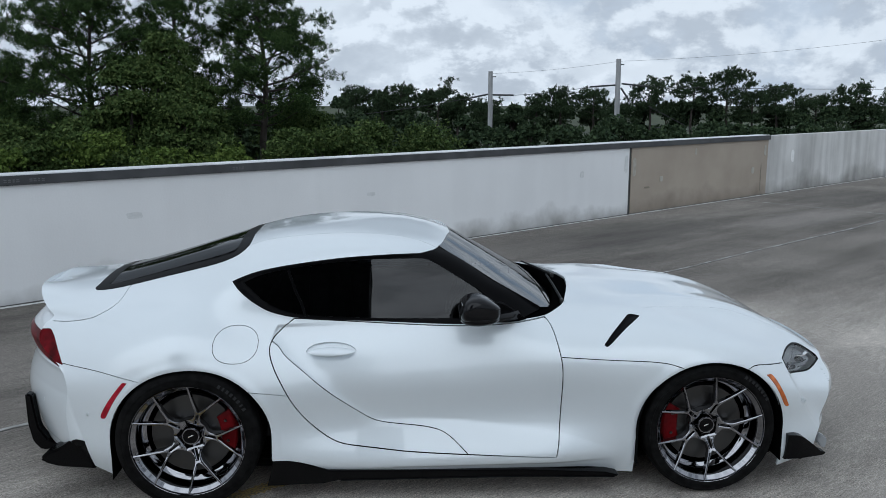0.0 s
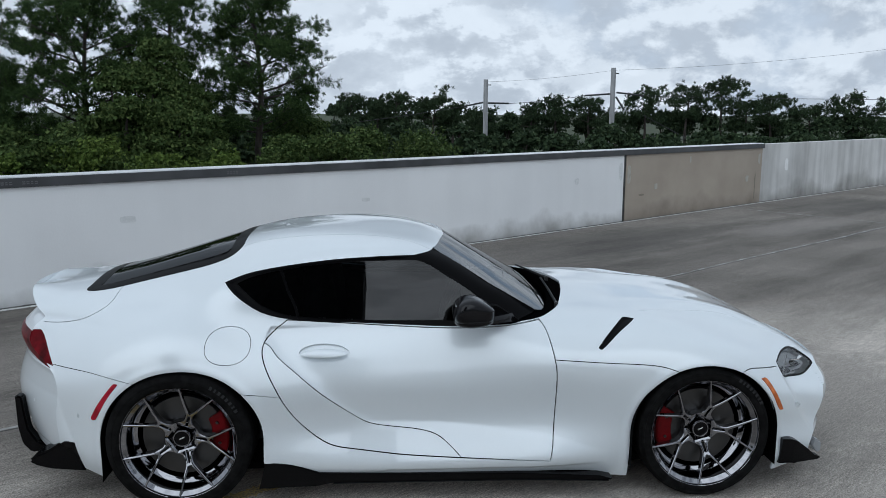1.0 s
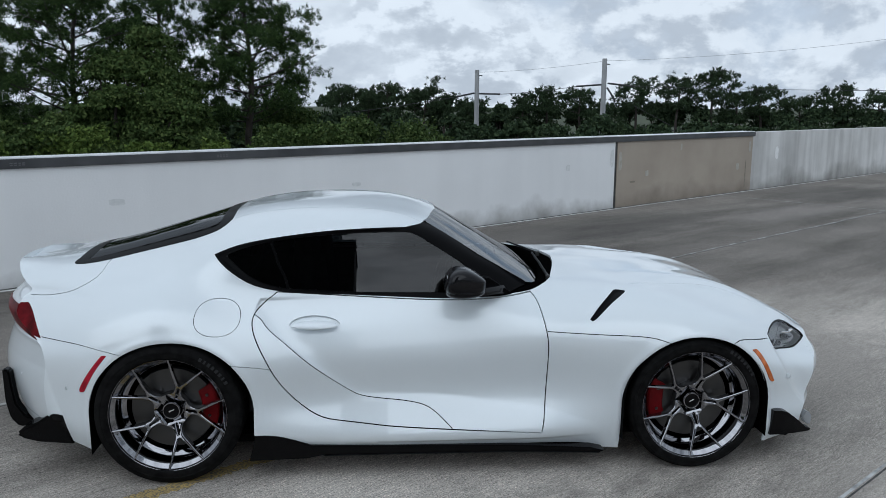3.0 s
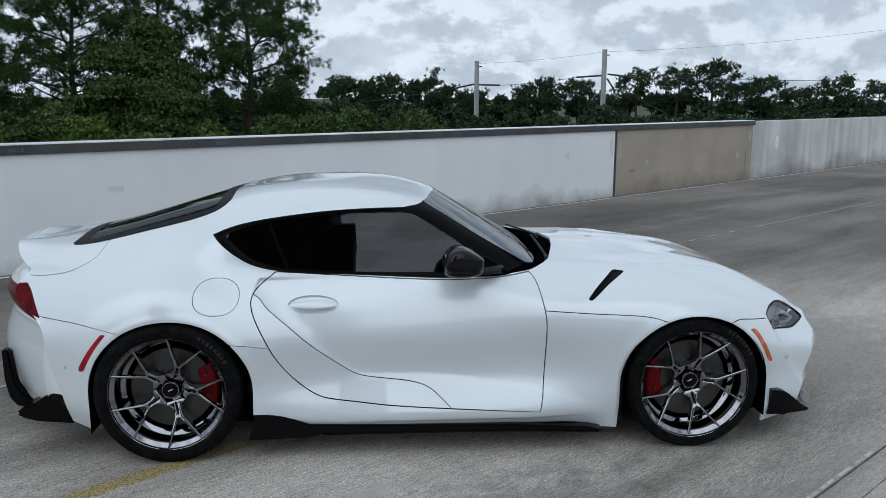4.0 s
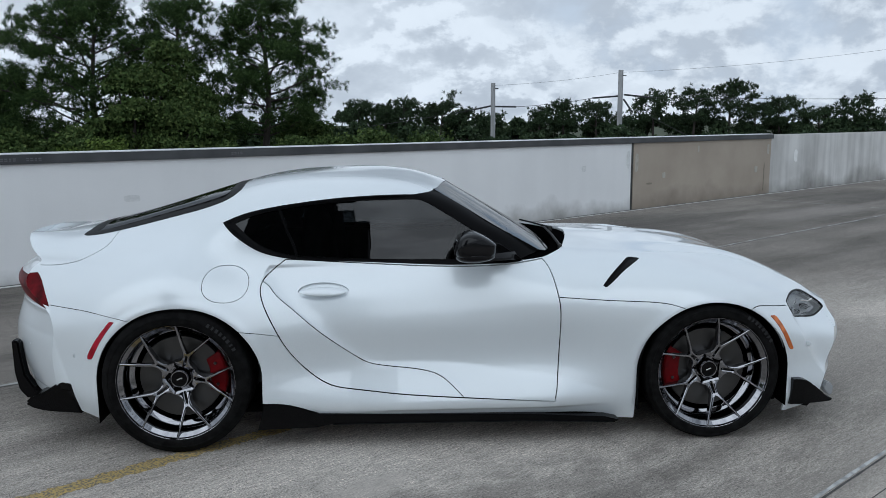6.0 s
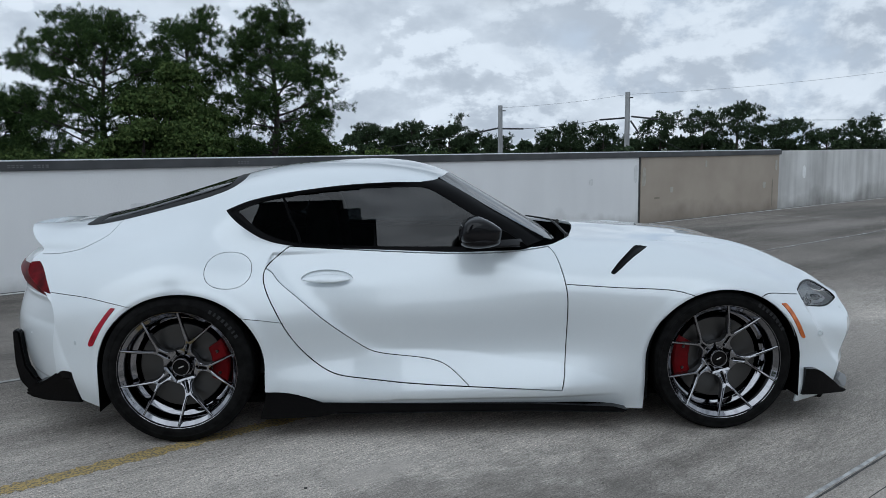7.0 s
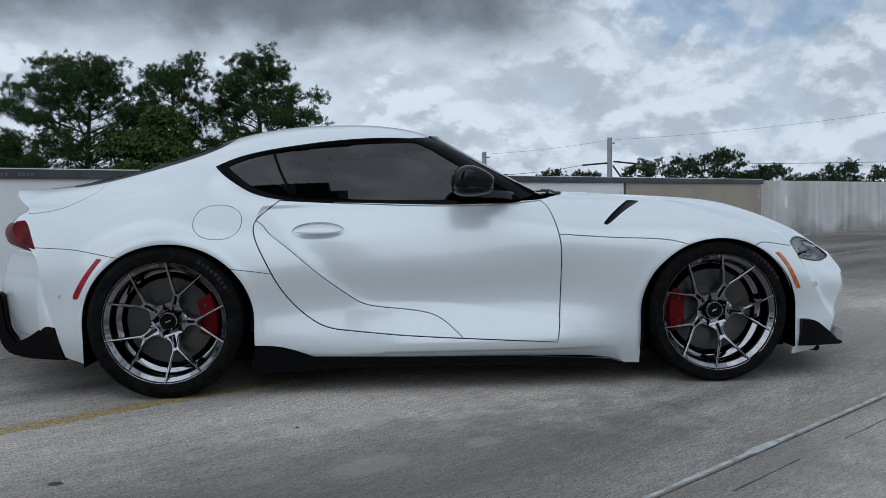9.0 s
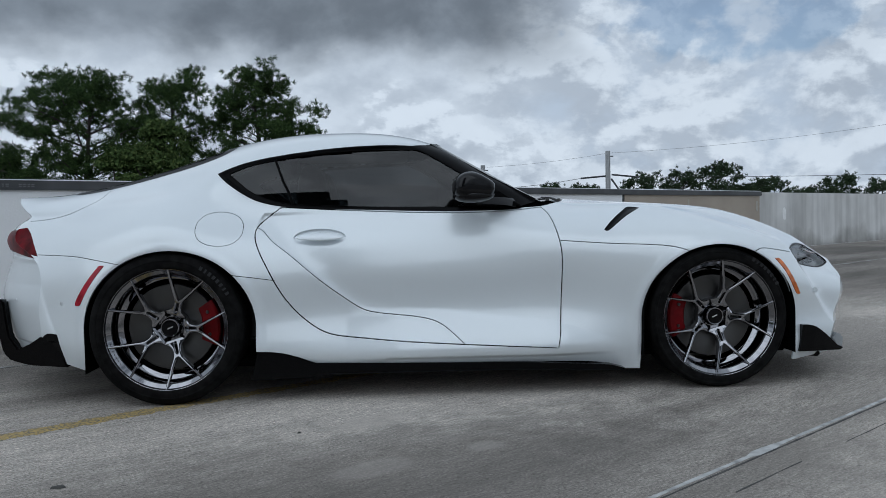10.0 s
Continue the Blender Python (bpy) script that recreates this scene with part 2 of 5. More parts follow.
def glass(name, tint, index=1.55, rough=0.01):
    m = bpy.data.materials.new(name)
    m.use_nodes = True
    t = m.node_tree
    t.nodes.clear()
    out, mix = node(t, "ShaderNodeOutputMaterial"), node(t, "ShaderNodeMixShader")
    see, shine, fres = node(t, "ShaderNodeBsdfTransparent"), node(t, "ShaderNodeBsdfGlossy"), node(t, "ShaderNodeFresnel")
    see.inputs[0].default_value = (*tint, 1)
    shine.inputs["Roughness"].default_value = rough
    fres.inputs["IOR"].default_value = index
    link_nodes(t, fres, 0, mix, 0)
    link_nodes(t, see, 0, mix, 1)
    link_nodes(t, shine, 0, mix, 2)
    link_nodes(t, mix, 0, out, 0)
    return m


GLASS = glass("tinted_glass", (0.10, 0.112, 0.12), 1.56)
HATCH_GLASS = glass("hatch_glass", (0.04, 0.045, 0.05), 1.42)
CLEAR_GLASS = glass("windscreen_glass", (0.20, 0.24, 0.245), 4.4, 0.05)
LENS = glass("lamp_lens", (0.9, 0.92, 0.93), 1.5)
LAMP_GLASS = noisy(material("lamp_housing", rough=0.25, metal=0.0, coat=1.0), (0.46, 0.465, 0.47), (0.62, 0.625, 0.63), 5, 2)
RED_LENS = noisy(material("red_lens", rough=0.32, coat=0.0, spec=0.05), (0.035, 0.001, 0.002), (0.17, 0.003, 0.008), 10, 3)
AMBER = noisy(material("amber_lens", rough=0.2, coat=0.2, spec=0.3), (0.36, 0.075, 0.008), (0.62, 0.155, 0.018), 30, 3)
MARKER_RED = noisy(material("red_marker", rough=0.25, coat=0.2, spec=0.2), (0.22, 0.002, 0.010), (0.36, 0.005, 0.022), 30, 3)
CARBON = material("carbon_black", (0.0020, 0.0020, 0.0024), 0.22, spec=0.14)
COWL = material("cowl_plastic", (0.002, 0.002, 0.0022), 0.8, spec=0.0)
BLACK_GLOSS = material("gloss_black", (0.004, 0.004, 0.005), 0.14, 0.0, 0.12, spec=0.22)
RIM = material("black_chrome", (0.29, 0.29, 0.305), 0.06, 1.0)
FIN_GREY = material("fin_grey", (0.30, 0.31, 0.32), 0.3)
CHROME = material("chrome", (0.75, 0.75, 0.76), 0.12, 1.0)
RUBBER = noisy(material("tyre_rubber", rough=0.65, spec=0.05), (0.0035, 0.0035, 0.0036), (0.009, 0.009, 0.009), 30, 5, bump=0.15, bump_scale=120)
LETTER = material("raised_mark", (0.022, 0.022, 0.023), 0.6, spec=0.2)
DISC = noisy(material("brake_steel", rough=0.38, metal=0.9), (0.07, 0.069, 0.068), (0.085, 0.084, 0.083), 6, 3, stretch=(1, 8, 1))
CALIPER = noisy(material("caliper_red", rough=0.45, spec=0.12), (0.095, 0.0016, 0.0035), (0.14, 0.0025, 0.005), 25, 4)
LINER = noisy(material("liner_plastic", rough=0.8, spec=0.05), (0.0015, 0.0015, 0.0015), (0.003, 0.003, 0.003), 18, 4)
CABIN = noisy(material("cabin_black", rough=0.6), (0.008, 0.008, 0.009), (0.016, 0.016, 0.017), 20, 5)
BEIGE = stained("beige_paint", (0.345, 0.295, 0.240), (0.405, 0.352, 0.29), (0.18, 0.15, 0.12), 1.2, 0.8)
RAW_WALL = stained("raw_wall", (0.56, 0.555, 0.54), (0.70, 0.695, 0.68), (0.20, 0.19, 0.17), 1.1, 1.0, 0.85, 0.3, 0.24)
SEALANT = noisy(material("joint_sealant", rough=0.6), (0.24, 0.24, 0.235), (0.48, 0.48, 0.475), 16, 8, (0.36, 0.60))
FAINT_LINE = noisy(material("worn_sealant", rough=0.8), (0.17, 0.168, 0.16), (0.44, 0.435, 0.42), 5, 8, (0.40, 0.62))
PALE_LINE = noisy(material("pale_sealant", rough=0.7), (0.42, 0.42, 0.41), (0.62, 0.62, 0.60), 9, 6)
DARK_LINE = noisy(material("dark_crack", rough=0.9), (0.04, 0.04, 0.038), (0.09, 0.088, 0.082), 12, 5)
YELLOW = noisy(material("faded_yellow_paint", rough=0.85), (0.14, 0.125, 0.095), (0.42, 0.305, 0.105), 85, 9, (0.41, 0.56), bump=0.3, bump_scale=150)
PATCH = noisy(material("filler_patch", rough=0.8), (0.80, 0.80, 0.79), (0.88, 0.88, 0.87), 12, 5)
POLE = noisy(material("pole_grey", rough=0.7), (0.22, 0.225, 0.23), (0.33, 0.335, 0.34), 2, 5, stretch=(3, 3, .4))
CABLE = material("cable_black", (0.03, 0.03, 0.032), 0.6)
WIRE = material("weathered_wire", (0.16, 0.165, 0.17), 0.5, 0.3)
BARK = noisy(material("pine_bark", rough=0.95), (0.024, 0.020, 0.017), (0.062, 0.052, 0.045), 6, 7, stretch=(1, 1, .3))


def foliage(name, tones):
    m = material(name, rough=0.75, spec=0.08)
    t = m.node_tree
    g = node(t, "ShaderNodeNewGeometry")
    r = ramp(t, tones)
    link_nodes(t, g, "Random Per Island", r, 0)
    link_nodes(t, r, 0, t.nodes["Principled BSDF"], "Base Color")
    return m


NEEDLES = foliage("pine_needles", [(0.0, (0.016, 0.031, 0.011)), (0.6, (0.036, 0.066, 0.022)), (1.0, (0.100, 0.150, 0.045))])
LEAVES = foliage("broad_leaves", [(0.0, (0.030, 0.050, 0.016)), (0.6, (0.058, 0.092, 0.028)), (1.0, (0.110, 0.145, 0.048))])
YOUNG = foliage("young_leaves", [(0.0, (0.045, 0.075, 0.018)), (0.6, (0.085, 0.128, 0.028)), (1.0, (0.14, 0.19, 0.045))])
FAR_LEAVES = foliage("far_leaves", [(0.0, (0.022, 0.036, 0.020)), (0.6, (0.038, 0.060, 0.030)), (1.0, (0.065, 0.092, 0.045))])
JOINT = material("joint_dark", (0.045, 0.045, 0.045), 0.7)
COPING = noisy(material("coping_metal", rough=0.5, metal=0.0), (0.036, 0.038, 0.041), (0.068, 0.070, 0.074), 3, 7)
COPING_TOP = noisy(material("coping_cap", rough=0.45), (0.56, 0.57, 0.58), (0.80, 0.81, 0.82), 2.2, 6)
FACADE = noisy(material("dark_facade", rough=0.6, spec=0.2), (0.020, 0.022, 0.026), (0.035, 0.037, 0.042), 0.3, 5)
FACADE_GLASS = material("facade_glass", (0.006, 0.008, 0.010), 0.15, spec=0.3)
GRASS = noisy(material("woodland_floor", rough=0.95), (0.02, 0.03, 0.012), (0.045, 0.06, 0.02), 0.05, 6)
OLD_FILLER = noisy(material("old_filler", rough=0.8), (0.66, 0.67, 0.67), (0.76, 0.77, 0.77), 18, 6)
BEIGE_FILLER = noisy(material("beige_filler", rough=0.8), (0.36, 0.34, 0.29), (0.46, 0.44, 0.40), 12, 5)
DARK_STREAK = noisy(material("dark_streak", rough=0.85), (0.20, 0.175, 0.135), (0.29, 0.265, 0.215), 10, 6)
STENCIL = material("stencil_grey", (0.13, 0.13, 0.135), 0.7)

# ---- the deck and its parapet ----
WALL_AT, WALL_DIR = Vector((3.76, 9.08, 0)), Vector((0.7916, 0.611, 0))
WALL_TURN = math.atan2(WALL_DIR.y, WALL_DIR.x)
ALONG = Matrix.Translation(WALL_AT) @ Matrix.Rotation(WALL_TURN, 4, "Z")


def structure(name, bm, mat, label):
    me = bpy.data.meshes.new(name)
    bm.to_mesh(me)
    bm.free()
    me.materials.append(mat)
    return tagged(new(name, me), label, kind="structure")


def beam(x0, x1, y0, y1, z0, z1, bevel=0.0, m=ALONG):
    bm = bmesh.new()
    bmesh.ops.create_cube(bm, size=1)
    for v in bm.verts:
        v.co = Vector((x0 + (v.co.x + .5) * (x1 - x0), y0 + (v.co.y + .5) * (y1 - y0), z0 + (v.co.z + .5) * (z1 - z0)))
    if bevel:
        bmesh.ops.bevel(bm, geom=list(bm.edges), offset=bevel, segments=2, affect="EDGES")
    me = bpy.data.meshes.new("beam")
    bm.to_mesh(me)
    bm.free()
    me.transform(Matrix())
    bm = bmesh.new()
    bm.from_mesh(me)
    bpy.data.meshes.remove(me)
    return bm


def set_along(ob):
    ob.matrix_world = ALONG
    return ob


set_along(structure("wall_north", beam(-40, -.035, 0, .2, -.3, 1.135), WALL, "white painted concrete parapet wall"))
set_along(structure("wall_panel", beam(.035, 4.74, 0, .2, -.3, 1.135), BEIGE, "beige painted concrete parapet panel"))
set_along(structure("wall_east", beam(4.75, 60, .02, .22, -.3, 1.20), RAW_WALL, "weathered raw concrete parapet wall"))
set_along(structure("wall_joint", beam(-.034, .034, .012, .19, -.3, 1.134), JOINT, "dark sealed joint between wall panels"))
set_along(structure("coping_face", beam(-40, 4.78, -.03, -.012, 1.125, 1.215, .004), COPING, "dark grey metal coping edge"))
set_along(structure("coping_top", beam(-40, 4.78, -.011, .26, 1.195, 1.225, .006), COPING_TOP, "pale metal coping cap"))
set_along(structure("wall_south", beam(-90, 90, -14.2, -14.0, -.3, 1.135), RAW_WALL, "bare concrete parapet on the other side"))
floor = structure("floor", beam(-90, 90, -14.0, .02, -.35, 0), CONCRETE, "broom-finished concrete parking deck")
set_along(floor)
ground = bmesh.new()
bmesh.ops.create_grid(ground, x_segments=8, y_segments=8, size=2500)
g = structure("ground", ground, GRASS, "dark green woodland floor below the deck")
g.location = (0, 0, -9)


# ---- joints, lines and marks on the deck and the wall; local x runs along the parapet, y out over its far side ----
def ribbon(x0, x1, y, half, step, wobble, seed, thick=.003, bulges=(), uneven=.35):
    """A flat strip along the bay with uneven edges."""
    rnd = random.Random(seed)
    bm = bmesh.new()
    n = max(2, int((x1 - x0) / step))
    rows, drift = [], 0
    for k in range(n + 1):
        x = x0 + (x1 - x0) * k / n
        drift = drift * .9 + rnd.uniform(-1, 1) * wobble * .5
        h = half * (1 + rnd.uniform(-uneven, uneven))
        for bx, bl, bh in bulges:
            h += bh * max(0, 1 - ((x - bx) / bl) ** 2)
        a, b = y + drift - h, y + drift + h
        rows.append([bm.verts.new(q) for q in ((x, a, .0005), (x, a + .002, thick), (x, b - .002, thick), (x, b, .0005))])
    for p, q in zip(rows, rows[1:]):
        for k in range(3):
            bm.faces.new((p[k], q[k], q[k + 1], p[k + 1]))
    return bm


def deck_line(name, bm, mat, label):
    return set_along(structure(name, bm, mat, label))


deck_line("joint_sealant", ribbon(-45, 45, -6.98, .0085, .06, .0012, 3, .002, ((-8.90, .10, .014),), .2), SEALANT, "grey sealant in a deck joint")
deck_line("joint_crack", ribbon(-45, 45, -7.002, .0045, .05, .0015, 4, .002), DARK_LINE, "dark crack beside a deck joint")
deck_line("saw_cut", ribbon(-9.35, -8.93, -7.125, .003, .05, .002, 5, .002), DARK_LINE, "short dark crack in the deck")
deck_line("saw_cut", ribbon(-8.6, 6, -7.13, .0022, .07, .003, 12, .0018), DARK_LINE, "fine dark crack along the deck")
deck_line("far_joint", ribbon(-45, 45, -3.22, .010, .08, .016, 6, uneven=.6), FAINT_LINE, "pale sealant in a far deck joint")
deck_line("far_crack", ribbon(-45, 45, -3.25, .006, .08, .016, 6, .002), DARK_LINE, "dark edge of a far deck joint")
cross = ribbon(-6.9, -.2, 0, .012, .09, .010, 21, .0025, uneven=.7)
cross.transform(Matrix.Translation((3.3, 0, 0)) @ Matrix.Rotation(math.pi / 2, 4, "Z"))
deck_line("cross_joint", cross, FAINT_LINE, "worn pale joint across the far lane")
deck_line("wall_sealant", ribbon(-30, 40, -.085, .022, .1, .004, 8), PALE_LINE, "white sealant line at the foot of the wall")
deck_line("wall_gutter", ribbon(-30, 40, -.03, .028, .1, .003, 9, .002), DARK_LINE, "dark gutter strip at the foot of the wall")
deck_line("yellow_line", ribbon(-14, -8.6, -4.89, .044, .012, .004, 10, .002), YELLOW, "faded yellow parking line on the concrete")

for x, y, size, turn in ((-1.29, -1.99, .022, 10), (.062, -2.27, .012, 70), (-.62, -1.45, .007, 20)):
    bm = bmesh.new()
    rnd = random.Random(int(x * 100))
    ring = [bm.verts.new((size * (1 + rnd.uniform(-.25, .25)) * math.cos(k * .785), size * .45 * (1 + rnd.uniform(-.3, .3)) * math.sin(k * .785), .001)) for k in range(8)]
    top = [bm.verts.new((v.co.x * .7, v.co.y * .7, .007)) for v in ring]
    for k in range(8):
        bm.faces.new((ring[k], ring[(k + 1) % 8], top[(k + 1) % 8], top[k]))
    bm.faces.new(top)
    me = bpy.data.meshes.new("debris")
    bm.to_mesh(me)
    bm.free()
    me.materials.append(DARK_LINE)
    ob = new("debris", me)
    ob.location, ob.rotation_euler = (x, y, 0), (0, 0, radians(turn))
    tagged(ob, "small dark scrap lying on the concrete deck", "debris", "scraps on the deck")

# filler marks on the walls and stencilled bars on the coping
wall_of = {o.name: o for o in scene.collection.objects}


def wall_mark(wall, s, z, w, h, mat, y=-.004):
    bm = bmesh.new()
    rnd = random.Random(int((s + 20) * 37))
    n = 10
    ring = []
    for k in range(n):
        a = 2 * math.pi * (k + .5) / n
        cx, cz = math.copysign(abs(math.cos(a)) ** .5, math.cos(a)), math.copysign(abs(math.sin(a)) ** .5, math.sin(a))
        ring.append((s + w / 2 * cx * rnd.uniform(.85, 1.1), z + h / 2 * cz * rnd.uniform(.85, 1.1)))
    f = [bm.verts.new((a, y, b)) for a, b in ring]
    g = [bm.verts.new((a, y + .003, b)) for a, b in ring]
    bm.faces.new(f)
    for k in range(n):
        bm.faces.new((f[(k + 1) % n], f[k], g[k], g[(k + 1) % n]))
    bmesh.ops.recalc_face_normals(bm, faces=bm.faces)
    me = bpy.data.meshes.new("filler_mark")
    bm.to_mesh(me)
    bm.free()
    me.materials.append(mat)
    ob = new("filler_mark", me)
    ob.parent = wall_of[wall]
    return ob


for s, z, w, h in ((-8.44, .74, .17, .07), (-5.44, .74, .13, .05), (-1.28, .75, .10, .10)):
    wall_mark("wall_north", s, z, w, h, OLD_FILLER)
for s, z, w, h in ((.93, .55, .10, .10), (4.16, .52, .12, .13), (2.02, .99, .06, .12), (4.62, .92, .09, .22), (.12, .80, .10, .34)):
    wall_mark("wall_panel", s, z, w, h, BEIGE_FILLER)
wall_mark("wall_panel", 4.49, .36, .035, .62, DARK_STREAK)
wall_mark("wall_panel", .50, .42, .16, .035, DARK_STREAK)
wall_mark("wall_north", -.12, .86, .10, .30, OLD_FILLER)
wall_mark("wall_east", 5.88, .74, .15, .26, PATCH, .016)
for s0 in (-9.62, -9.40, -7.33):
    for k in range(4):
        for z in (1.158, 1.176):
            bm = bmesh.new()
            bmesh.ops.create_cube(bm, size=1)
            for v in bm.verts:
                v.co = Vector((s0 + k * .036 + v.co.x * (.026 if k != 2 else .018), -.0315 + v.co.y * .002, z + v.co.z * .010))
            me = bpy.data.meshes.new("stencil_bar")
            bm.to_mesh(me)
            bm.free()
            me.materials.append(STENCIL)
            ob = new("stencil_bar", me)
            ob.parent = wall_of["coping_face"]

# ---- guide lines of the body, from sill to roof: half width and height along the car ----
STATIONS = np.array([-2.15, -1.95, -1.65, -1.235, -0.9, -0.6, -0.2, 0.1, 0.35, 0.55, 0.72, 0.9, 1.235, 1.6, 1.85, 2.13])
GUIDES = {
    "sill": ((0.721, 0.825, 0.851, 0.856, 0.838, 0.836, 0.836, 0.836, 0.835, 0.833, 0.831, 0.833, 0.842, 0.856, 0.858, 0.758),
        (0.22, 0.17, 0.14, 0.13, 0.11, 0.1, 0.1, 0.1, 0.101, 0.1, 0.094, 0.089, 0.1, 0.113, 0.113, 0.13)),
    "flare": ((0.785, 0.875, 0.889, 0.915, 0.906, 0.903, 0.909, 0.905, 0.904, 0.896, 0.874, 0.857, 0.865, 0.873, 0.878, 0.79),
        (0.3, 0.26, 0.24, 0.23, 0.22, 0.21, 0.2, 0.2, 0.2, 0.2, 0.2, 0.2, 0.2, 0.2, 0.2, 0.2)),
    "lower": ((0.791, 0.879, 0.908, 0.919, 0.899, 0.863, 0.843, 0.841, 0.847, 0.853, 0.858, 0.866, 0.883, 0.869, 0.847, 0.745),
        (0.42, 0.39, 0.37, 0.37, 0.37, 0.36, 0.36, 0.36, 0.36, 0.36, 0.36, 0.36, 0.36, 0.35, 0.34, 0.33)),
    "middle": ((0.795, 0.878, 0.906, 0.916, 0.91, 0.877, 0.86, 0.858, 0.862, 0.869, 0.874, 0.885, 0.914, 0.907, 0.856, 0.681),
        (0.56, 0.56, 0.56, 0.57, 0.56, 0.56, 0.56, 0.56, 0.56, 0.56, 0.56, 0.56, 0.56, 0.53, 0.49, 0.46)),
    "shoulder": ((0.741, 0.818, 0.885, 0.904, 0.85, 0.823, 0.82, 0.829, 0.845, 0.856, 0.855, 0.86, 0.871, 0.848, 0.749, 0.556),
        (0.648, 0.686, 0.708, 0.733, 0.704, 0.713, 0.717, 0.716, 0.718, 0.713, 0.7, 0.7, 0.711, 0.676, 0.603, 0.492)),
    "belt": ((0.567, 0.637, 0.716, 0.749, 0.716, 0.708, 0.722, 0.732, 0.707, 0.666, 0.652, 0.659, 0.698, 0.708, 0.629, 0.490),
        (0.743, 0.809, 0.858, 0.886, 0.879, 0.872, 0.868, 0.868, 0.858, 0.84, 0.837, 0.839, 0.796, 0.716, 0.648, 0.545)),
    "pillar": ((0.489, 0.531, 0.573, 0.616, 0.668, 0.679, 0.674, 0.637, 0.601, 0.525, 0.495, 0.5, 0.527, 0.551, 0.505, 0.385),
        (0.851, 0.881, 0.912, 0.966, 1.02, 1.03, 1.02, 1.01, 0.938, 0.876, 0.866, 0.863, 0.825, 0.752, 0.682, 0.560)),
    "roof_edge": ((0.396, 0.418, 0.432, 0.478, 0.558, 0.592, 0.599, 0.52, 0.459, 0.391, 0.357, 0.357, 0.367, 0.383, 0.367, 0.263),
        (0.897, 0.923, 0.963, 1.05, 1.13, 1.16, 1.16, 1.086, 0.96, 0.886, 0.876, 0.872, 0.85, 0.799, 0.7, 0.549)),
    "roof_mid": ((0.223, 0.231, 0.245, 0.275, 0.305, 0.322, 0.316, 0.271, 0.246, 0.208, 0.192, 0.197, 0.197, 0.2, 0.203, 0.148),
        (0.941, 0.946, 1.0, 1.116, 1.21, 1.24, 1.226, 1.133, 0.98, 0.899, 0.888, 0.877, 0.856, 0.793, 0.690, 0.52)),
    "centre": ((0, 0, 0, 0, 0, 0, 0, 0, 0, 0, 0, 0, 0, 0, 0, 0),
        (0.92, 0.947, 1.012, 1.130, 1.22, 1.25, 1.25, 1.15, 0.989, 0.905, 0.893, 0.882, 0.858, 0.792, 0.684, 0.53)),
}


def spline(xs, ys, q):
    """Natural cubic spline through (xs, ys); ys may have columns."""
    xs, ys, q = np.asarray(xs, float), np.asarray(ys, float), np.asarray(q, float)
    n, h = len(xs), np.diff(xs)
    a, b = np.eye(n), np.zeros_like(ys)
    for i in range(1, n - 1):
        a[i, i - 1:i + 2] = h[i - 1], 2 * (h[i - 1] + h[i]), h[i]
        b[i] = 6 * ((ys[i + 1] - ys[i]) / h[i] - (ys[i] - ys[i - 1]) / h[i - 1])
    m = np.linalg.solve(a, b)
    k = np.clip(np.searchsorted(xs, q) - 1, 0, n - 2)
    u, v, w = xs[k + 1] - q, q - xs[k], h[k]
    if ys.ndim > 1:
        u, v, w = u[:, None], v[:, None], w[:, None]
    return (m[k] * u ** 3 + m[k + 1] * v ** 3) / (6 * w) + (ys[k] / w - m[k] * w / 6) * u + (ys[k + 1] / w - m[k + 1] * w / 6) * v


def bowed(s, y, z):
    """Nose and tail are round in plan."""
    f = np.clip((s - 1.05) / 1.08, 0, 1) ** 1.5
    r = np.clip((-s - 1.1) / 1.05, 0, 1) ** 1.5
    c = np.clip(1 - (np.abs(y) / .92) ** 2, 0, 1)
    nose = .05 * np.exp(-((z - .41) / .08) ** 2) - .050 * np.exp(-((z - .555) / .06) ** 2)
    tail = .115 * np.exp(-((z - .44) / .23) ** 2) + .055 * np.exp(-((z - .735) / .06) ** 2) - .035 * np.exp(-((z - .855) / .04) ** 2)
    undercut = .026 * np.exp(-((z - .838) / .022) ** 2)
    return s - f * .36 * (np.abs(y) / .9) ** 2.2 + r * .46 * (y / .9) ** 2 - f * .6 * (z - .42) ** 2 + f * c * nose - r * c * tail + r ** 2 * undercut


def faired(values, ss, reach=.065):
    """A guide line along the car with its small waves evened out, and its ends kept."""
    fine = np.linspace(STATIONS[0], STATIONS[-1], 860)
    y, pad = spline(STATIONS, values, fine), 120
    ext = np.concatenate([2 * y[0] - y[pad:0:-1], y, 2 * y[-1] - y[-2:-pad - 2:-1]])
    k = np.arange(-pad, pad + 1) * (fine[1] - fine[0])
    w = np.exp(-.5 * (k / reach) ** 2)
    return np.interp(ss, fine, np.convolve(ext, w / w.sum(), "valid"))


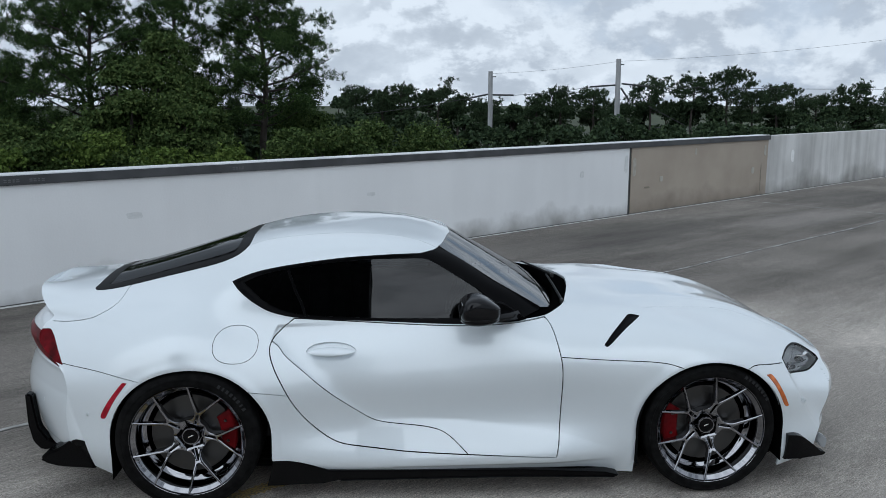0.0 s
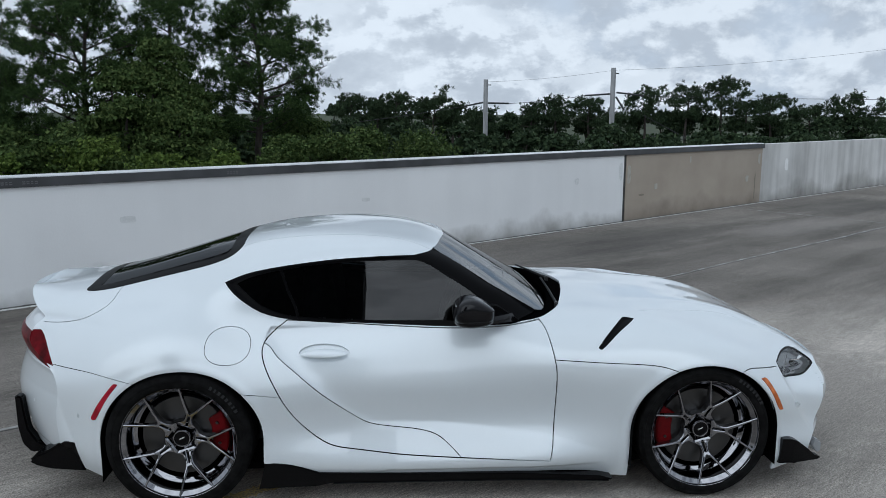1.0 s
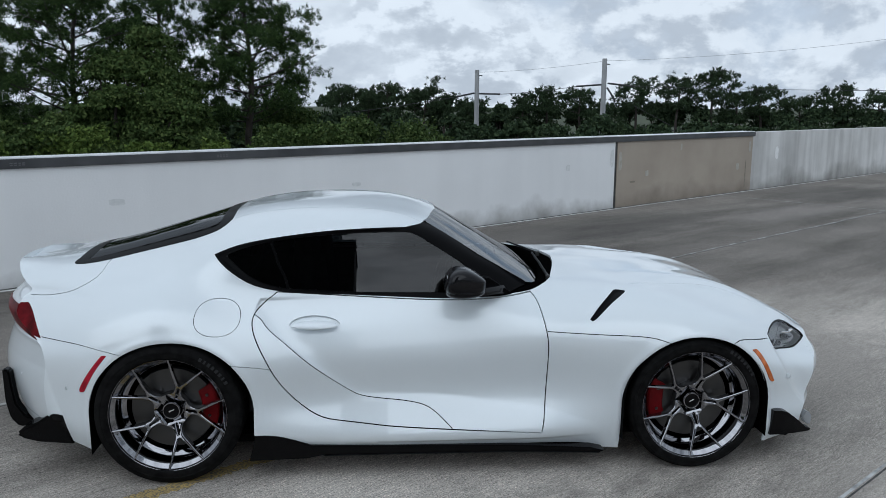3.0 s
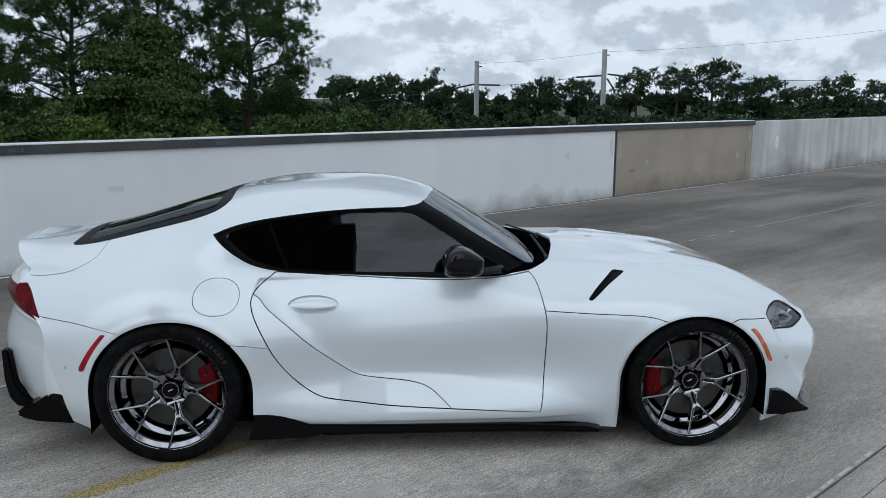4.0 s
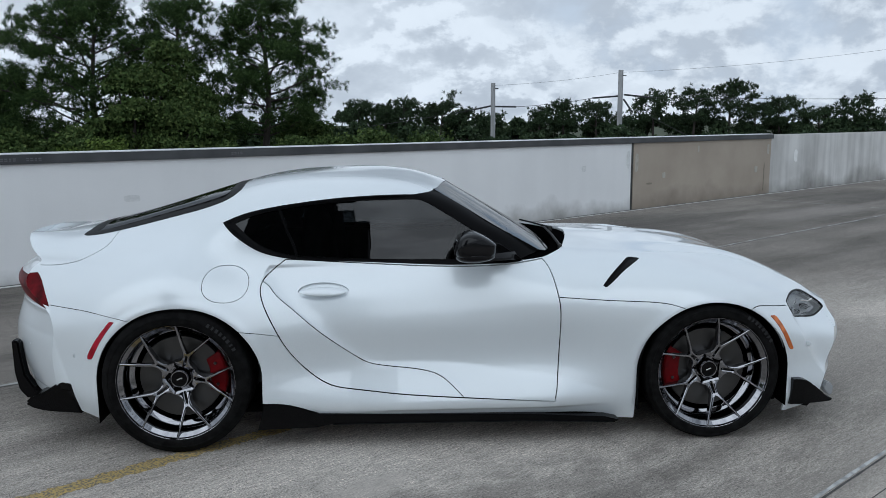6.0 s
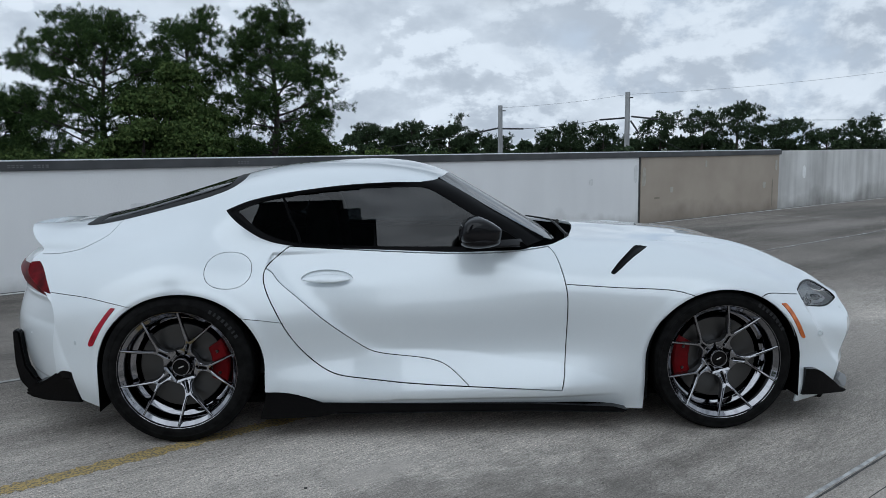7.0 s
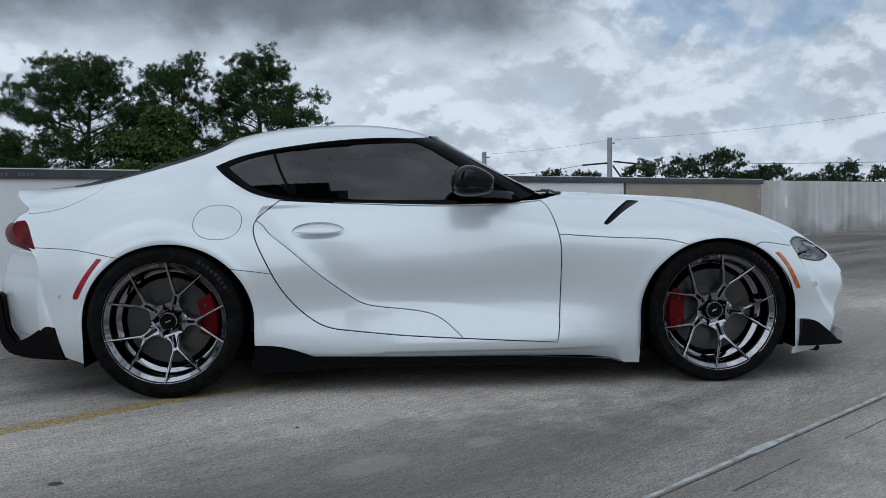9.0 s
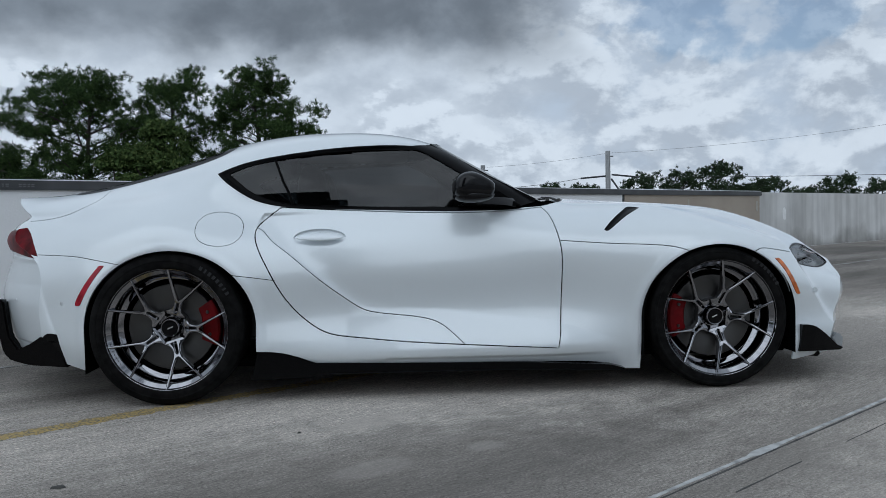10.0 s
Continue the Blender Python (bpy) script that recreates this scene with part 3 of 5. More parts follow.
def body_sections(ss, nv):
    ry = np.array([faired(g[0], ss) for g in GUIDES.values()])
    rz = np.array([faired(g[1], ss) for g in GUIDES.values()])
    out = np.zeros((len(ss), nv, 3))
    for i, s in enumerate(ss):
        p = np.stack([ry[:, i], rz[:, i]], 1)
        u = np.concatenate([[0], np.cumsum(np.sqrt((np.diff(p, axis=0) ** 2).sum(1)) ** .7)])
        u /= u[-1]
        uu, pp = np.concatenate([u, 2 - u[-2::-1][:3]]), np.concatenate([p, p[-2::-1][:3] * [-1, 1]])
        q = spline(uu, pp, np.linspace(0, 1, nv))
        out[i, :, 1], out[i, :, 2] = -q[:, 0], q[:, 1]
        out[i, :, 0] = bowed(np.full(nv, s), out[i, :, 1], out[i, :, 2])
    return out


def smooth_line(points, closed=False, per=8):
    """A curve through the points; a point given twice makes a sharp corner."""
    pts = [np.array(p, float) for p in points]
    runs, run = [], [pts[0]]
    for a, b in zip(pts, pts[1:]):
        if np.allclose(a, b):
            runs.append(run)
            run = [b]
        else:
            run.append(b)
    if closed and len(runs) == 0:
        q = pts + [pts[0]]
        ext = [pts[-2], pts[-1]] + q + [pts[1], pts[2]]
        u = np.arange(len(ext))
        return spline(u, np.array(ext), np.linspace(2, 2 + len(pts), len(pts) * per + 1))
    if closed:
        run.append(pts[0])
    runs.append(run)
    out = []
    for r in runs:
        r = np.array(r)
        if len(r) < 3:
            out.append(np.linspace(r[0], r[-1], 3))
        else:
            d = np.concatenate([[0], np.cumsum(np.linalg.norm(np.diff(r, axis=0), axis=1) ** .5)])
            out.append(spline(d, r, np.linspace(0, d[-1], (len(r) - 1) * per + 1)))
    return np.concatenate(out)


def line_distance(q, line, closed):
    """Signed distance of points to a line; inside a closed one it is negative. Past an open line's ends it is nan."""
    out = np.full(len(q), 1.0)
    lo, hi = line.min(0) - .06, line.max(0) + .06
    near = np.nonzero(((q > lo) & (q < hi)).all(1))[0]
    p = q[near]
    best, sign, past = np.full(len(p), 9.0), np.ones(len(p)), np.zeros(len(p), bool)
    inside = np.zeros(len(p), bool)
    n = len(line)
    for k in range(n - 1 if not closed else n):
        a, b = line[k], line[(k + 1) % n]
        d = b - a
        l2 = d @ d
        if l2 < 1e-12:
            continue
        t = ((p - a) @ d) / l2
        c = np.clip(t, 0, 1)
        dist = np.linalg.norm(p - a - c[:, None] * d, axis=1)
        side = np.sign(d[0] * (p[:, 1] - a[1]) - d[1] * (p[:, 0] - a[0]))
        m = dist < best - 1e-9
        best[m], sign[m] = dist[m], side[m]
        past[m] = (((t < 0) & (k == 0)) | ((t > 1) & (k == n - 2)))[m]
        if closed:
            cross = (a[1] > p[:, 1]) != (b[1] > p[:, 1])
            if abs(d[1]) > 1e-12:
                inside ^= cross & (p[:, 0] < a[0] + (p[:, 1] - a[1]) * d[0] / d[1])
    if closed:
        out[near] = np.where(inside, -best, best)
    else:
        out[:] = np.nan
        out[near] = np.where(past, np.nan, best * np.where(sign == 0, 1, sign))
    return out


class Skin:
    """The outer skin of the car, cut along lines into its panels."""

    def __init__(self, verts, normals, faces):
        self.v, self.n, self.f = [*verts], [*normals], [*faces]

    def cut(self, field, level=0.0):
        f = field(np.array(self.v)) - level
        f[np.abs(f) < 2e-5] = 2e-5
        v, n, made, out = self.v, self.n, {}, []
        for face in self.f:
            g = [f[k] for k in face]
            if any(x != x for x in g) or min(g) > 0 or max(g) < 0:
                out.append(face)
                continue
            low, up = [], []
            for i, a in enumerate(face):
                b = face[(i + 1) % len(face)]
                (low if f[a] < 0 else up).append(a)
                if (f[a] < 0) != (f[b] < 0):
                    key = (a, b) if a < b else (b, a)
                    if key not in made:
                        t = f[key[0]] / (f[key[0]] - f[key[1]])
                        v.append(v[key[0]] + t * (v[key[1]] - v[key[0]]))
                        m = n[key[0]] + t * (n[key[1]] - n[key[0]])
                        n.append(m / np.linalg.norm(m))
                        made[key] = len(v) - 1
                    low.append(made[key])
                    up.append(made[key])
            out += [tuple(q) for q in (low, up) if len(q) > 2]
        self.f = out

    def centres(self):
        v = np.array(self.v)
        return np.array([v[list(q)].mean(0) for q in self.f])


def part(name, bm, mat, parent=None, label=""):
    """Links a bmesh (or a mesh) as one mesh object under a thing or a part."""
    if isinstance(bm, bmesh.types.BMesh):
        me = bpy.data.meshes.new(name)
        bm.to_mesh(me)
        bm.free()
    else:
        me = bm
    if mat is not None:
        me.materials.append(mat)
    ob = new(name, me)
    ob.parent = parent
    return tagged(ob, label)


def smooth_part(name, bm, mat, parent=None, label="", angle=35):
    ob = part(name, bm, mat, parent, label)
    ob.data.shade_smooth()
    ob.data.set_sharp_from_angle(angle=radians(angle))
    return ob


def skin_mesh(name, skin, ids, sink=0.0, flange=0.012, proud=0.0):
    """A panel: the faces of the skin with these numbers, with its edges turned inwards."""
    used, verts, norms, faces, edges = {}, [], [], [], {}
    for k in ids:
        face = []
        for a in skin.f[k]:
            if a not in used:
                used[a] = len(verts)
                verts.append(skin.v[a] - skin.n[a] * (sink - proud))
                norms.append(skin.n[a])
            face.append(used[a])
        faces.append(face)
        for a, b in zip(face, face[1:] + face[:1]):
            e = (min(a, b), max(a, b))
            edges[e] = None if e in edges else (a, b)
    loops, inner = [norms[a] for face in faces for a in face], {}
    if flange:
        for pair in [e for e in edges.values() if e]:
            a, b = pair
            side = np.cross(verts[b] - verts[a], -norms[a])
            side = -side / (np.linalg.norm(side) + 1e-12)
            for c in pair:
                if c not in inner:
                    inner[c] = len(verts)
                    verts.append(verts[c] - norms[c] * flange)
            faces.append([b, a, inner[a], inner[b]])
            loops += [side] * 4
    me = bpy.data.meshes.new(name)
    me.from_pydata([tuple(p) for p in verts], [], faces)
    me.shade_smooth()
    me.normals_split_custom_set([tuple(q) for q in loops])
    return me

# ---- the car ----
# lines of its panels: x and height on the flanks, x and half width on the top
REAR_AXLE, FRONT_AXLE = -1.241, 1.244
WINDOW = [(-1.062, 1.027), (-1.062, 1.027), (-.953, 1.070), (-.804, 1.103), (-.675, 1.122), (-.540, 1.138), (-.425, 1.147), (-.268, 1.153), (-.141, 1.151),
          (-.141, 1.151), (-.023, 1.094), (.085, 1.024), (.192, .947), (.299, .875), (.362, .843), (.362, .843), (.325, .837), (.197, .834), (.040, .832), (-.118, .836),
          (-.351, .845), (-.584, .855), (-.761, .868), (-.814, .878), (-.874, .896), (-.945, .934), (-1.022, .989), (-1.062, 1.027)]
PANE = [(-1.003, 1.026), (-1.003, 1.026), (-.915, 1.060), (-.781, 1.089), (-.647, 1.108), (-.513, 1.120), (-.352, 1.130), (-.189, 1.131), (-.115, 1.126),
        (-.024, 1.079), (.085, 1.012), (.133, .979), (.218, .912), (.268, .871), (.268, .871), (.199, .853), (.041, .853), (-.118, .856), (-.351, .861), (-.584, .872),
        (-.727, .882), (-.806, .899), (-.885, .931), (-.951, .980), (-1.003, 1.026)]
DOOR = [(-.757, .864), (-.757, .864), (-.826, .809), (-.858, .772), (-.863, .729), (-.835, .654), (-.799, .584), (-.761, .508), (-.694, .410), (-.608, .332), (-.530, .294),
        (-.412, .276), (-.201, .255), (.066, .235), (.335, .217), (.490, .206), (.490, .206), (.503, .265), (.515, .354), (.521, .503), (.519, .636),
        (.511, .693), (.497, .765), (.481, .819), (.460, .846), (.460, .846), (.30, .832), (.04, .826), (-.351, .840), (-.757, .864)]
def oval(cx, cz, rx, rz, power, turn=0.0, n=36):
    """A rounded outline, its first point repeated."""
    out = []
    for k in range(n + 1):
        a = 2 * math.pi * k / n
        u, w = (math.copysign(abs(f(a)) ** (2 / power), f(a)) for f in (math.cos, math.sin))
        out.append((cx + rx * u * math.cos(turn) - rz * w * math.sin(turn), cz + rx * u * math.sin(turn) + rz * w * math.cos(turn)))
    return out


FUEL = oval(-1.0185, .7705, .1005, .0755, 2.25, -.06)
HANDLE_CUP = oval(-.577, .724, .118, .039, 2.0)
SCOOP = [(-.860, .775), (-.824, .752), (-.800, .723), (-.716, .656), (-.579, .538), (-.430, .424), (-.358, .388), (-.199, .366), (-.079, .344), (-.018, .313), (.066, .236)]
CLAM_REAR = [(.515, .691), (.655, .680), (.809, .670), (1.015, .657), (1.102, .634)]
CLAM_FRONT = [(1.405, .622), (1.440, .637), (1.515, .632), (1.64, .613)]
BUMPER_SEAM = [(-1.86, .668), (-1.74, .665), (-1.629, .659), (-1.528, .642), (-1.425, .622)]
QUARTER_SEAM = [(-.955, .567), (-.867, .554), (-.768, .538)]
SPOILER_SEAM = [(-1.600, .975), (-1.612, .965), (-1.623, .930), (-1.653, .898), (-1.697, .874), (-1.744, .853), (-1.862, .827), (-1.97, .82)]
VENT = [(.727, .736), (.737, .729), (.762, .739), (.843, .790), (.946, .836), (.946, .836), (.896, .841), (.872, .834), (.786, .784), (.727, .736)]
HEADLIGHT = [(1.650, .628), (1.650, .628), (1.690, .640), (1.755, .647), (1.820, .641), (1.872, .620), (1.925, .588), (1.962, .560), (1.968, .545), (1.939, .533), (1.867, .525), (1.789, .532), (1.690, .551), (1.690, .551), (1.664, .582), (1.650, .628)]
TAIL_LIGHT = [(-2.06, .78), (-2.06, .78), (-1.965, .79), (-1.965, .79), (-1.925, .755), (-1.845, .660), (-1.845, .660), (-1.92, .672), (-2.06, .69), (-2.06, .69), (-2.06, .78)]
FRONT_MARKER = [(1.516, .587), (1.516, .587), (1.538, .588), (1.592, .522), (1.649, .421), (1.649, .421), (1.630, .421), (1.574, .512), (1.516, .587)]
REAR_MARKER = [(-1.523, .621), (-1.523, .621), (-1.500, .621), (-1.500, .621), (-1.556, .548), (-1.613, .449), (-1.613, .449), (-1.636, .449), (-1.583, .546), (-1.523, .621)]
REAR_CORNER = [(-1.83, .28), (-1.83, .28), (-1.79, .318), (-1.738, .316), (-1.738, .316), (-1.69, .10), (-1.69, .10), (-1.9, .10), (-1.9, .10), (-1.83, .28)]
WING_CREST = [(.92, .605), (1.004, .575), (1.11, .541), (1.226, .505), (1.432, .463), (1.607, .468), (1.777, .455), (1.95, .40)]
FLARE_TOP = [(-.46, .41), (-.337, .398), (-.032, .386), (.261, .350), (.484, .322), (.685, .262), (.79, .235)]
NOSE_FOLD = [(1.90, .24), (1.86, .27), (1.79, .35), (1.72, .46), (1.675, .545), (1.665, .565)]
TAIL_FOLD = [(-1.735, .29), (-1.742, .315), (-1.785, .43), (-1.82, .56), (-1.845, .655)]
WHITE_EDGE = [(-.90, .232), (-.847, .227), (-.752, .218), (-.675, .195), (-.598, .166), (-.201, .154), (.340, .143), (.735, .119), (.81, .092), (.95, .085)]
ROOF_FRONT = [(0, .040), (.10, .033), (.172, .020), (.373, -.017), (.504, -.060), (.55, -.096), (.583, -.141), (.75, -.30)]
HOOD_EDGE = [(0, .702), (.202, .671), (.432, .613), (.569, .562), (.636, .511), (.676, .465), (.718, .366), (.76, .20)]
GLASS_BASE = [(0, .612), (.2, .592), (.45, .545), (.56, .51), (.64, .45), (.75, .30)]
GLASS_SIDE = [(-.16, .45), (-.03, .492), (.099, .525), (.208, .572), (.318, .604), (.427, .640), (.51, .675), (.66, .72)]
ROOF_SEAM = [(-1.012, .385), (-.926, .378), (-.763, .398), (-.61, .410), (-.465, .427), (-.326, .441), (-.171, .466), (-.060, .506)]
HATCH = [(-1.800, .30), (-1.795, .385), (-1.703, .414), (-1.61, .412), (-1.455, .412), (-1.278, .437), (-1.149, .462), (-1.055, .452), (-1.019, .405), (-1.008, .36),
         (-1.010, .2), (-1.015, 0), (-1.015, 0), (-1.02, -.2), (-1.5, -.3), (-1.80, -.2), (-1.80, -.2), (-1.806, 0), (-1.800, .30)]


def flank(line, closed=True, least=.35):
    pts = smooth_line(line)

    def field(v):
        d = line_distance(v[:, [0, 2]], pts, closed)
        return np.where(np.abs(v[:, 1]) > least, d, 1.0 if closed else np.nan)
    return field


def from_above(line, closed=True, above=.8):
    pts = smooth_line(line)

    def field(v):
        d = line_distance(np.stack([v[:, 0], np.abs(v[:, 1])], 1), pts, closed)
        return np.where(v[:, 2] > above, d, 1.0 if closed else np.nan)
    return field


def across(line, above=.8, low=-.4, high=.9):
    """Ahead of (+) or behind (-) a line that runs across the car's top."""
    y, x = np.array(line).T

    def field(v):
        d = v[:, 0] - spline(y, x, np.clip(np.abs(v[:, 1]), 0, y[-1]))
        return np.where((v[:, 2] > above) & (np.abs(v[:, 1]) < y[-1]) & (v[:, 0] > low) & (v[:, 0] < high), d, np.nan)
    return field


def outside_of(line, above=.84):
    x, y = np.array(line).T

    def field(v):
        d = np.abs(v[:, 1]) - spline(x, y, np.clip(v[:, 0], x[0], x[-1]))
        return np.where((v[:, 2] > above) & (v[:, 0] > x[0]) & (v[:, 0] < x[-1]), d, np.nan)
    return field


def arch(cx, cz, rx, rz):
    def field(v):
        x, z = (v[:, 0] - cx) / rx, np.maximum(v[:, 2] - cz, 0) / rz
        d = (np.sqrt(x * x + z * z) - 1) * .35
        return np.where((np.abs(v[:, 1]) > .4) & (v[:, 2] < .9) & (np.abs(v[:, 0] - cx) < .6), d, 1.0)
    return field


rear_arch, front_arch = arch(-1.228, .335, .371, .345), arch(1.247, .325, .360, .337)


def shaped(p, glazed=True):
    """Relief on the flanks: arch lips, the crease of the scoop, the handle's hollow and the vent."""
    v = p.reshape(-1, 3).copy()
    out = np.zeros(len(v))
    for f in (rear_arch, front_arch):
        d = f(v)
        out += .007 * np.exp(-((d - .012) / .022) ** 2) * (d > -.2)
    s = flank(SCOOP[:8], False, .6)(v)
    s = np.where(np.isnan(s), 9, s)
    out -= .013 * np.where(s > 0, s / .05 * np.exp(1 - s / .05), 0) * (np.abs(s) < .5) * np.clip((v[:, 2] - .33) / .1, 0, 1) * np.clip((-.25 - v[:, 0]) / .28, 0, 1)
    # the ledge that swells out of the door towards the front wheel
    s = flank(FLARE_TOP, False, .6)(v)
    s = np.where(np.isnan(s), 9, s)
    ledge = np.clip((v[:, 0] + .46) / .22, 0, 1) * np.clip((.79 - v[:, 0]) / .25, 0, 1) * np.clip((v[:, 2] - .12) / .10, 0, 1)
    out += .017 * np.where((s < 0) & (s > -.4), 1 - np.exp(np.minimum(s, 0) / .040), 0) * ledge
    # folds at the corners of the bumpers
    for fold, deep, wide in ((NOSE_FOLD[::-1], .026, .06), (TAIL_FOLD, -.010, .05)):
        s = flank(fold, False, .5)(v)
        s = np.where(np.isnan(s), 9, s)
        out -= deep * np.where(s > 0, s / wide * np.exp(1 - s / wide), 0) * (np.abs(s) < .4)
    d = flank(VENT, True, .5)(v)
    out -= .014 * np.clip(-d / .012, 0, 1)
    v[:, 1] += np.sign(v[:, 1]) * out
    # the crest of the front wings
    s = from_above(WING_CREST, False, .5)(v)
    s = np.where(np.isnan(s), 9, s)
    fade = np.clip((v[:, 0] - .98) / .10, 0, 1) * np.clip((1.93 - v[:, 0]) / .12, 0, 1)
    v[:, 2] += fade * (np.where(s >= 0, .009 * np.exp(-s / .030), .009 * np.exp(np.minimum(s, 0) / .012)) - .003 * np.clip(-s / .02, 0, 1) * np.exp(-np.maximum(-s - .02, 0) / .12) * (s > -1))
    # the side glass is nearly flat from belt to roof
    d = flank(WINDOW)(v)
    zb, zt = spline((-1.1, -.85, -.5, 0, .36), (.93, .872, .850, .834, .838), np.clip(v[:, 0], -1.1, .36)), spline((-1.1, -.8, -.4, -.14, .10, .36), (1.02, 1.105, 1.148, 1.15, 1.02, .86), np.clip(v[:, 0], -1.1, .36))
    yb = spline((-1.1, -.95, -.761, -.35, .05, .36), (.60, .686, .711, .726, .738, .724), np.clip(v[:, 0], -1.1, .36))
    yt = spline((-1.1, -.8, -.45, -.14, .10, .36), (.612, .617, .616, .592, .622, .724), np.clip(v[:, 0], -1.1, .36))
    u = np.clip((v[:, 2] - zb) / np.maximum(zt - zb, .05), -.2, 1.2)
    flat = yb + (yt - yb) * u + .004 * 4 * u * (1 - u)
    w = np.clip(-d / .016, 0, 1)
    w = w * w * (3 - 2 * w)
    if not glazed:
        return v.reshape(p.shape)
    v[:, 1] = np.where(d < 0, np.sign(v[:, 1]) * (np.abs(v[:, 1]) * (1 - w) + flat * w), v[:, 1])
    return v.reshape(p.shape)


car = tagged(new("car"), "pearl white two-door sports coupe parked on the concrete deck", "car")

NV = 196
plain = body_sections(np.concatenate([np.linspace(-2.15, -1.7, 60)[:-1], np.linspace(-1.7, 1.7, 400), np.linspace(1.7, 2.13, 60)[1:]]), NV)
right, closed_skin = shaped(plain), shaped(plain, False)
NS = len(right)
whole = np.concatenate([right, (right[:, -2::-1] * [1, -1, 1])], 1)
NW = whole.shape[1]


def normals_of(g):
    n = np.cross(np.gradient(g, axis=1), np.gradient(g, axis=0))
    n /= np.linalg.norm(n, axis=2, keepdims=True)
    return -n if n[NS // 2, NV // 3, 1] > 0 else n


# round the side windows the paint keeps the curve that it has without the flat glass
nrm = normals_of(whole)
painted = flank(WINDOW)(whole.reshape(-1, 3)).reshape(whole.shape[:2]) > -.004
nrm[painted] = normals_of(np.concatenate([closed_skin, (closed_skin[:, -2::-1] * [1, -1, 1])], 1))[painted]
quads = [(i * NW + j, (i + 1) * NW + j, (i + 1) * NW + j + 1, i * NW + j + 1) for i in range(NS - 1) for j in range(NW - 1)]
skin = Skin(list(whole.reshape(-1, 3)), list(nrm.reshape(-1, 3)), quads)

seams = [("d", flank(DOOR)), ("f", flank(FUEL)), ("s", flank(SCOOP, False, .6)), ("c", flank(CLAM_REAR, False)), ("c", flank(CLAM_FRONT, False)),
         ("b", flank(BUMPER_SEAM, False)), ("q", flank(QUARTER_SEAM, False)), ("h", flank(SPOILER_SEAM, False, .40)), ("r", from_above(ROOF_SEAM, False, 1.0))]
width = {"d": .0026, "f": .0013, "s": .0020, "c": .0020, "b": .0015, "q": .0015, "h": .0014, "r": .0016}
for key, field in seams:
    skin.cut(field, -width[key])
    skin.cut(field, width[key])
skin.cut(rear_arch)
skin.cut(front_arch)
areas = {"window": flank(WINDOW), "pane": flank(PANE), "vent": flank(VENT, True, .5), "headlight": flank(HEADLIGHT, True, .42), "tail_light": flank(TAIL_LIGHT, True, .3),
         "front_marker": flank(FRONT_MARKER, True, .6), "rear_marker": flank(REAR_MARKER, True, .6),
         "rear_corner": flank(REAR_CORNER, True, .5), "hatch": from_above(HATCH), "handle_cup": flank(HANDLE_CUP, True, .6)}
for field in areas.values():
    skin.cut(field)
skin.cut(areas["hatch"], -.066)
skin.cut(areas["headlight"], -.006)
roof_front, hood_edge, glass_base, glass_side = across(ROOF_FRONT, 1.0), across(HOOD_EDGE), across(GLASS_BASE), outside_of(GLASS_SIDE)
white_edge = flank(WHITE_EDGE, False, .6)
for field in (roof_front, hood_edge, glass_base, glass_side, white_edge):
    skin.cut(field)

mid = skin.centres()
kind = np.full(len(mid), "paint", dtype=object)
ok = {k: f(mid) for k, f in areas.items()}
rf, he, gb, gs = (np.nan_to_num(f(mid), nan=9) for f in (roof_front, hood_edge, glass_base, glass_side))
yy = np.abs(mid[:, 1])
screen = (rf > 0) & (rf < 9) & (he < 0) & (yy < .74) & (mid[:, 2] > .835)
screen |= (mid[:, 0] > .03) & (he < 0) & (yy < .735) & (mid[:, 2] > .838)
kind[screen] = "pillar"
kind[screen & (gs < 0) & (gb < 0)] = "windscreen"
kind[screen & (gb > 0) & (gb < 9)] = "cowl"
kind[ok["window"] < 0] = "window"
kind[ok["pane"] < 0] = "pane"
for k in ("handle_cup", "vent", "headlight", "tail_light", "front_marker", "rear_marker", "rear_corner"):
    kind[ok[k] < 0] = k
kind[(ok["headlight"] < 0) & (ok["headlight"] > -.006)] = "lamp_rim"
kind[ok["hatch"] < 0] = "hatch"
kind[ok["hatch"] < -.066] = "hatch_glass"
for key, field in seams:
    d = np.abs(field(mid))
    kind[(d < width[key]) & (kind == "paint")] = "gap"
kind[(rear_arch(mid) < 0) | (front_arch(mid) < 0)] = "none"
we = white_edge(mid)
kind[(we < 0) & (mid[:, 2] < .3)] = "none"
kind[(mid[:, 2] < .09) & (np.abs(mid[:, 0]) < .95)] = "none"

# panels: what hangs together between the seams
parent = list(range(len(skin.v)))


def root(a):
    while parent[a] != a:
        parent[a] = parent[parent[a]]
        a = parent[a]
    return a


groups = {}
for name in set(kind):
    ids = np.nonzero(kind == name)[0]
    for a in range(len(parent)):
        parent[a] = a
    for k in ids:
        q = skin.f[k]
        r0 = root(q[0])
        for b in q[1:]:
            parent[root(b)] = r0
    for k in ids:
        groups.setdefault((name, root(skin.f[k][0])), []).append(k)

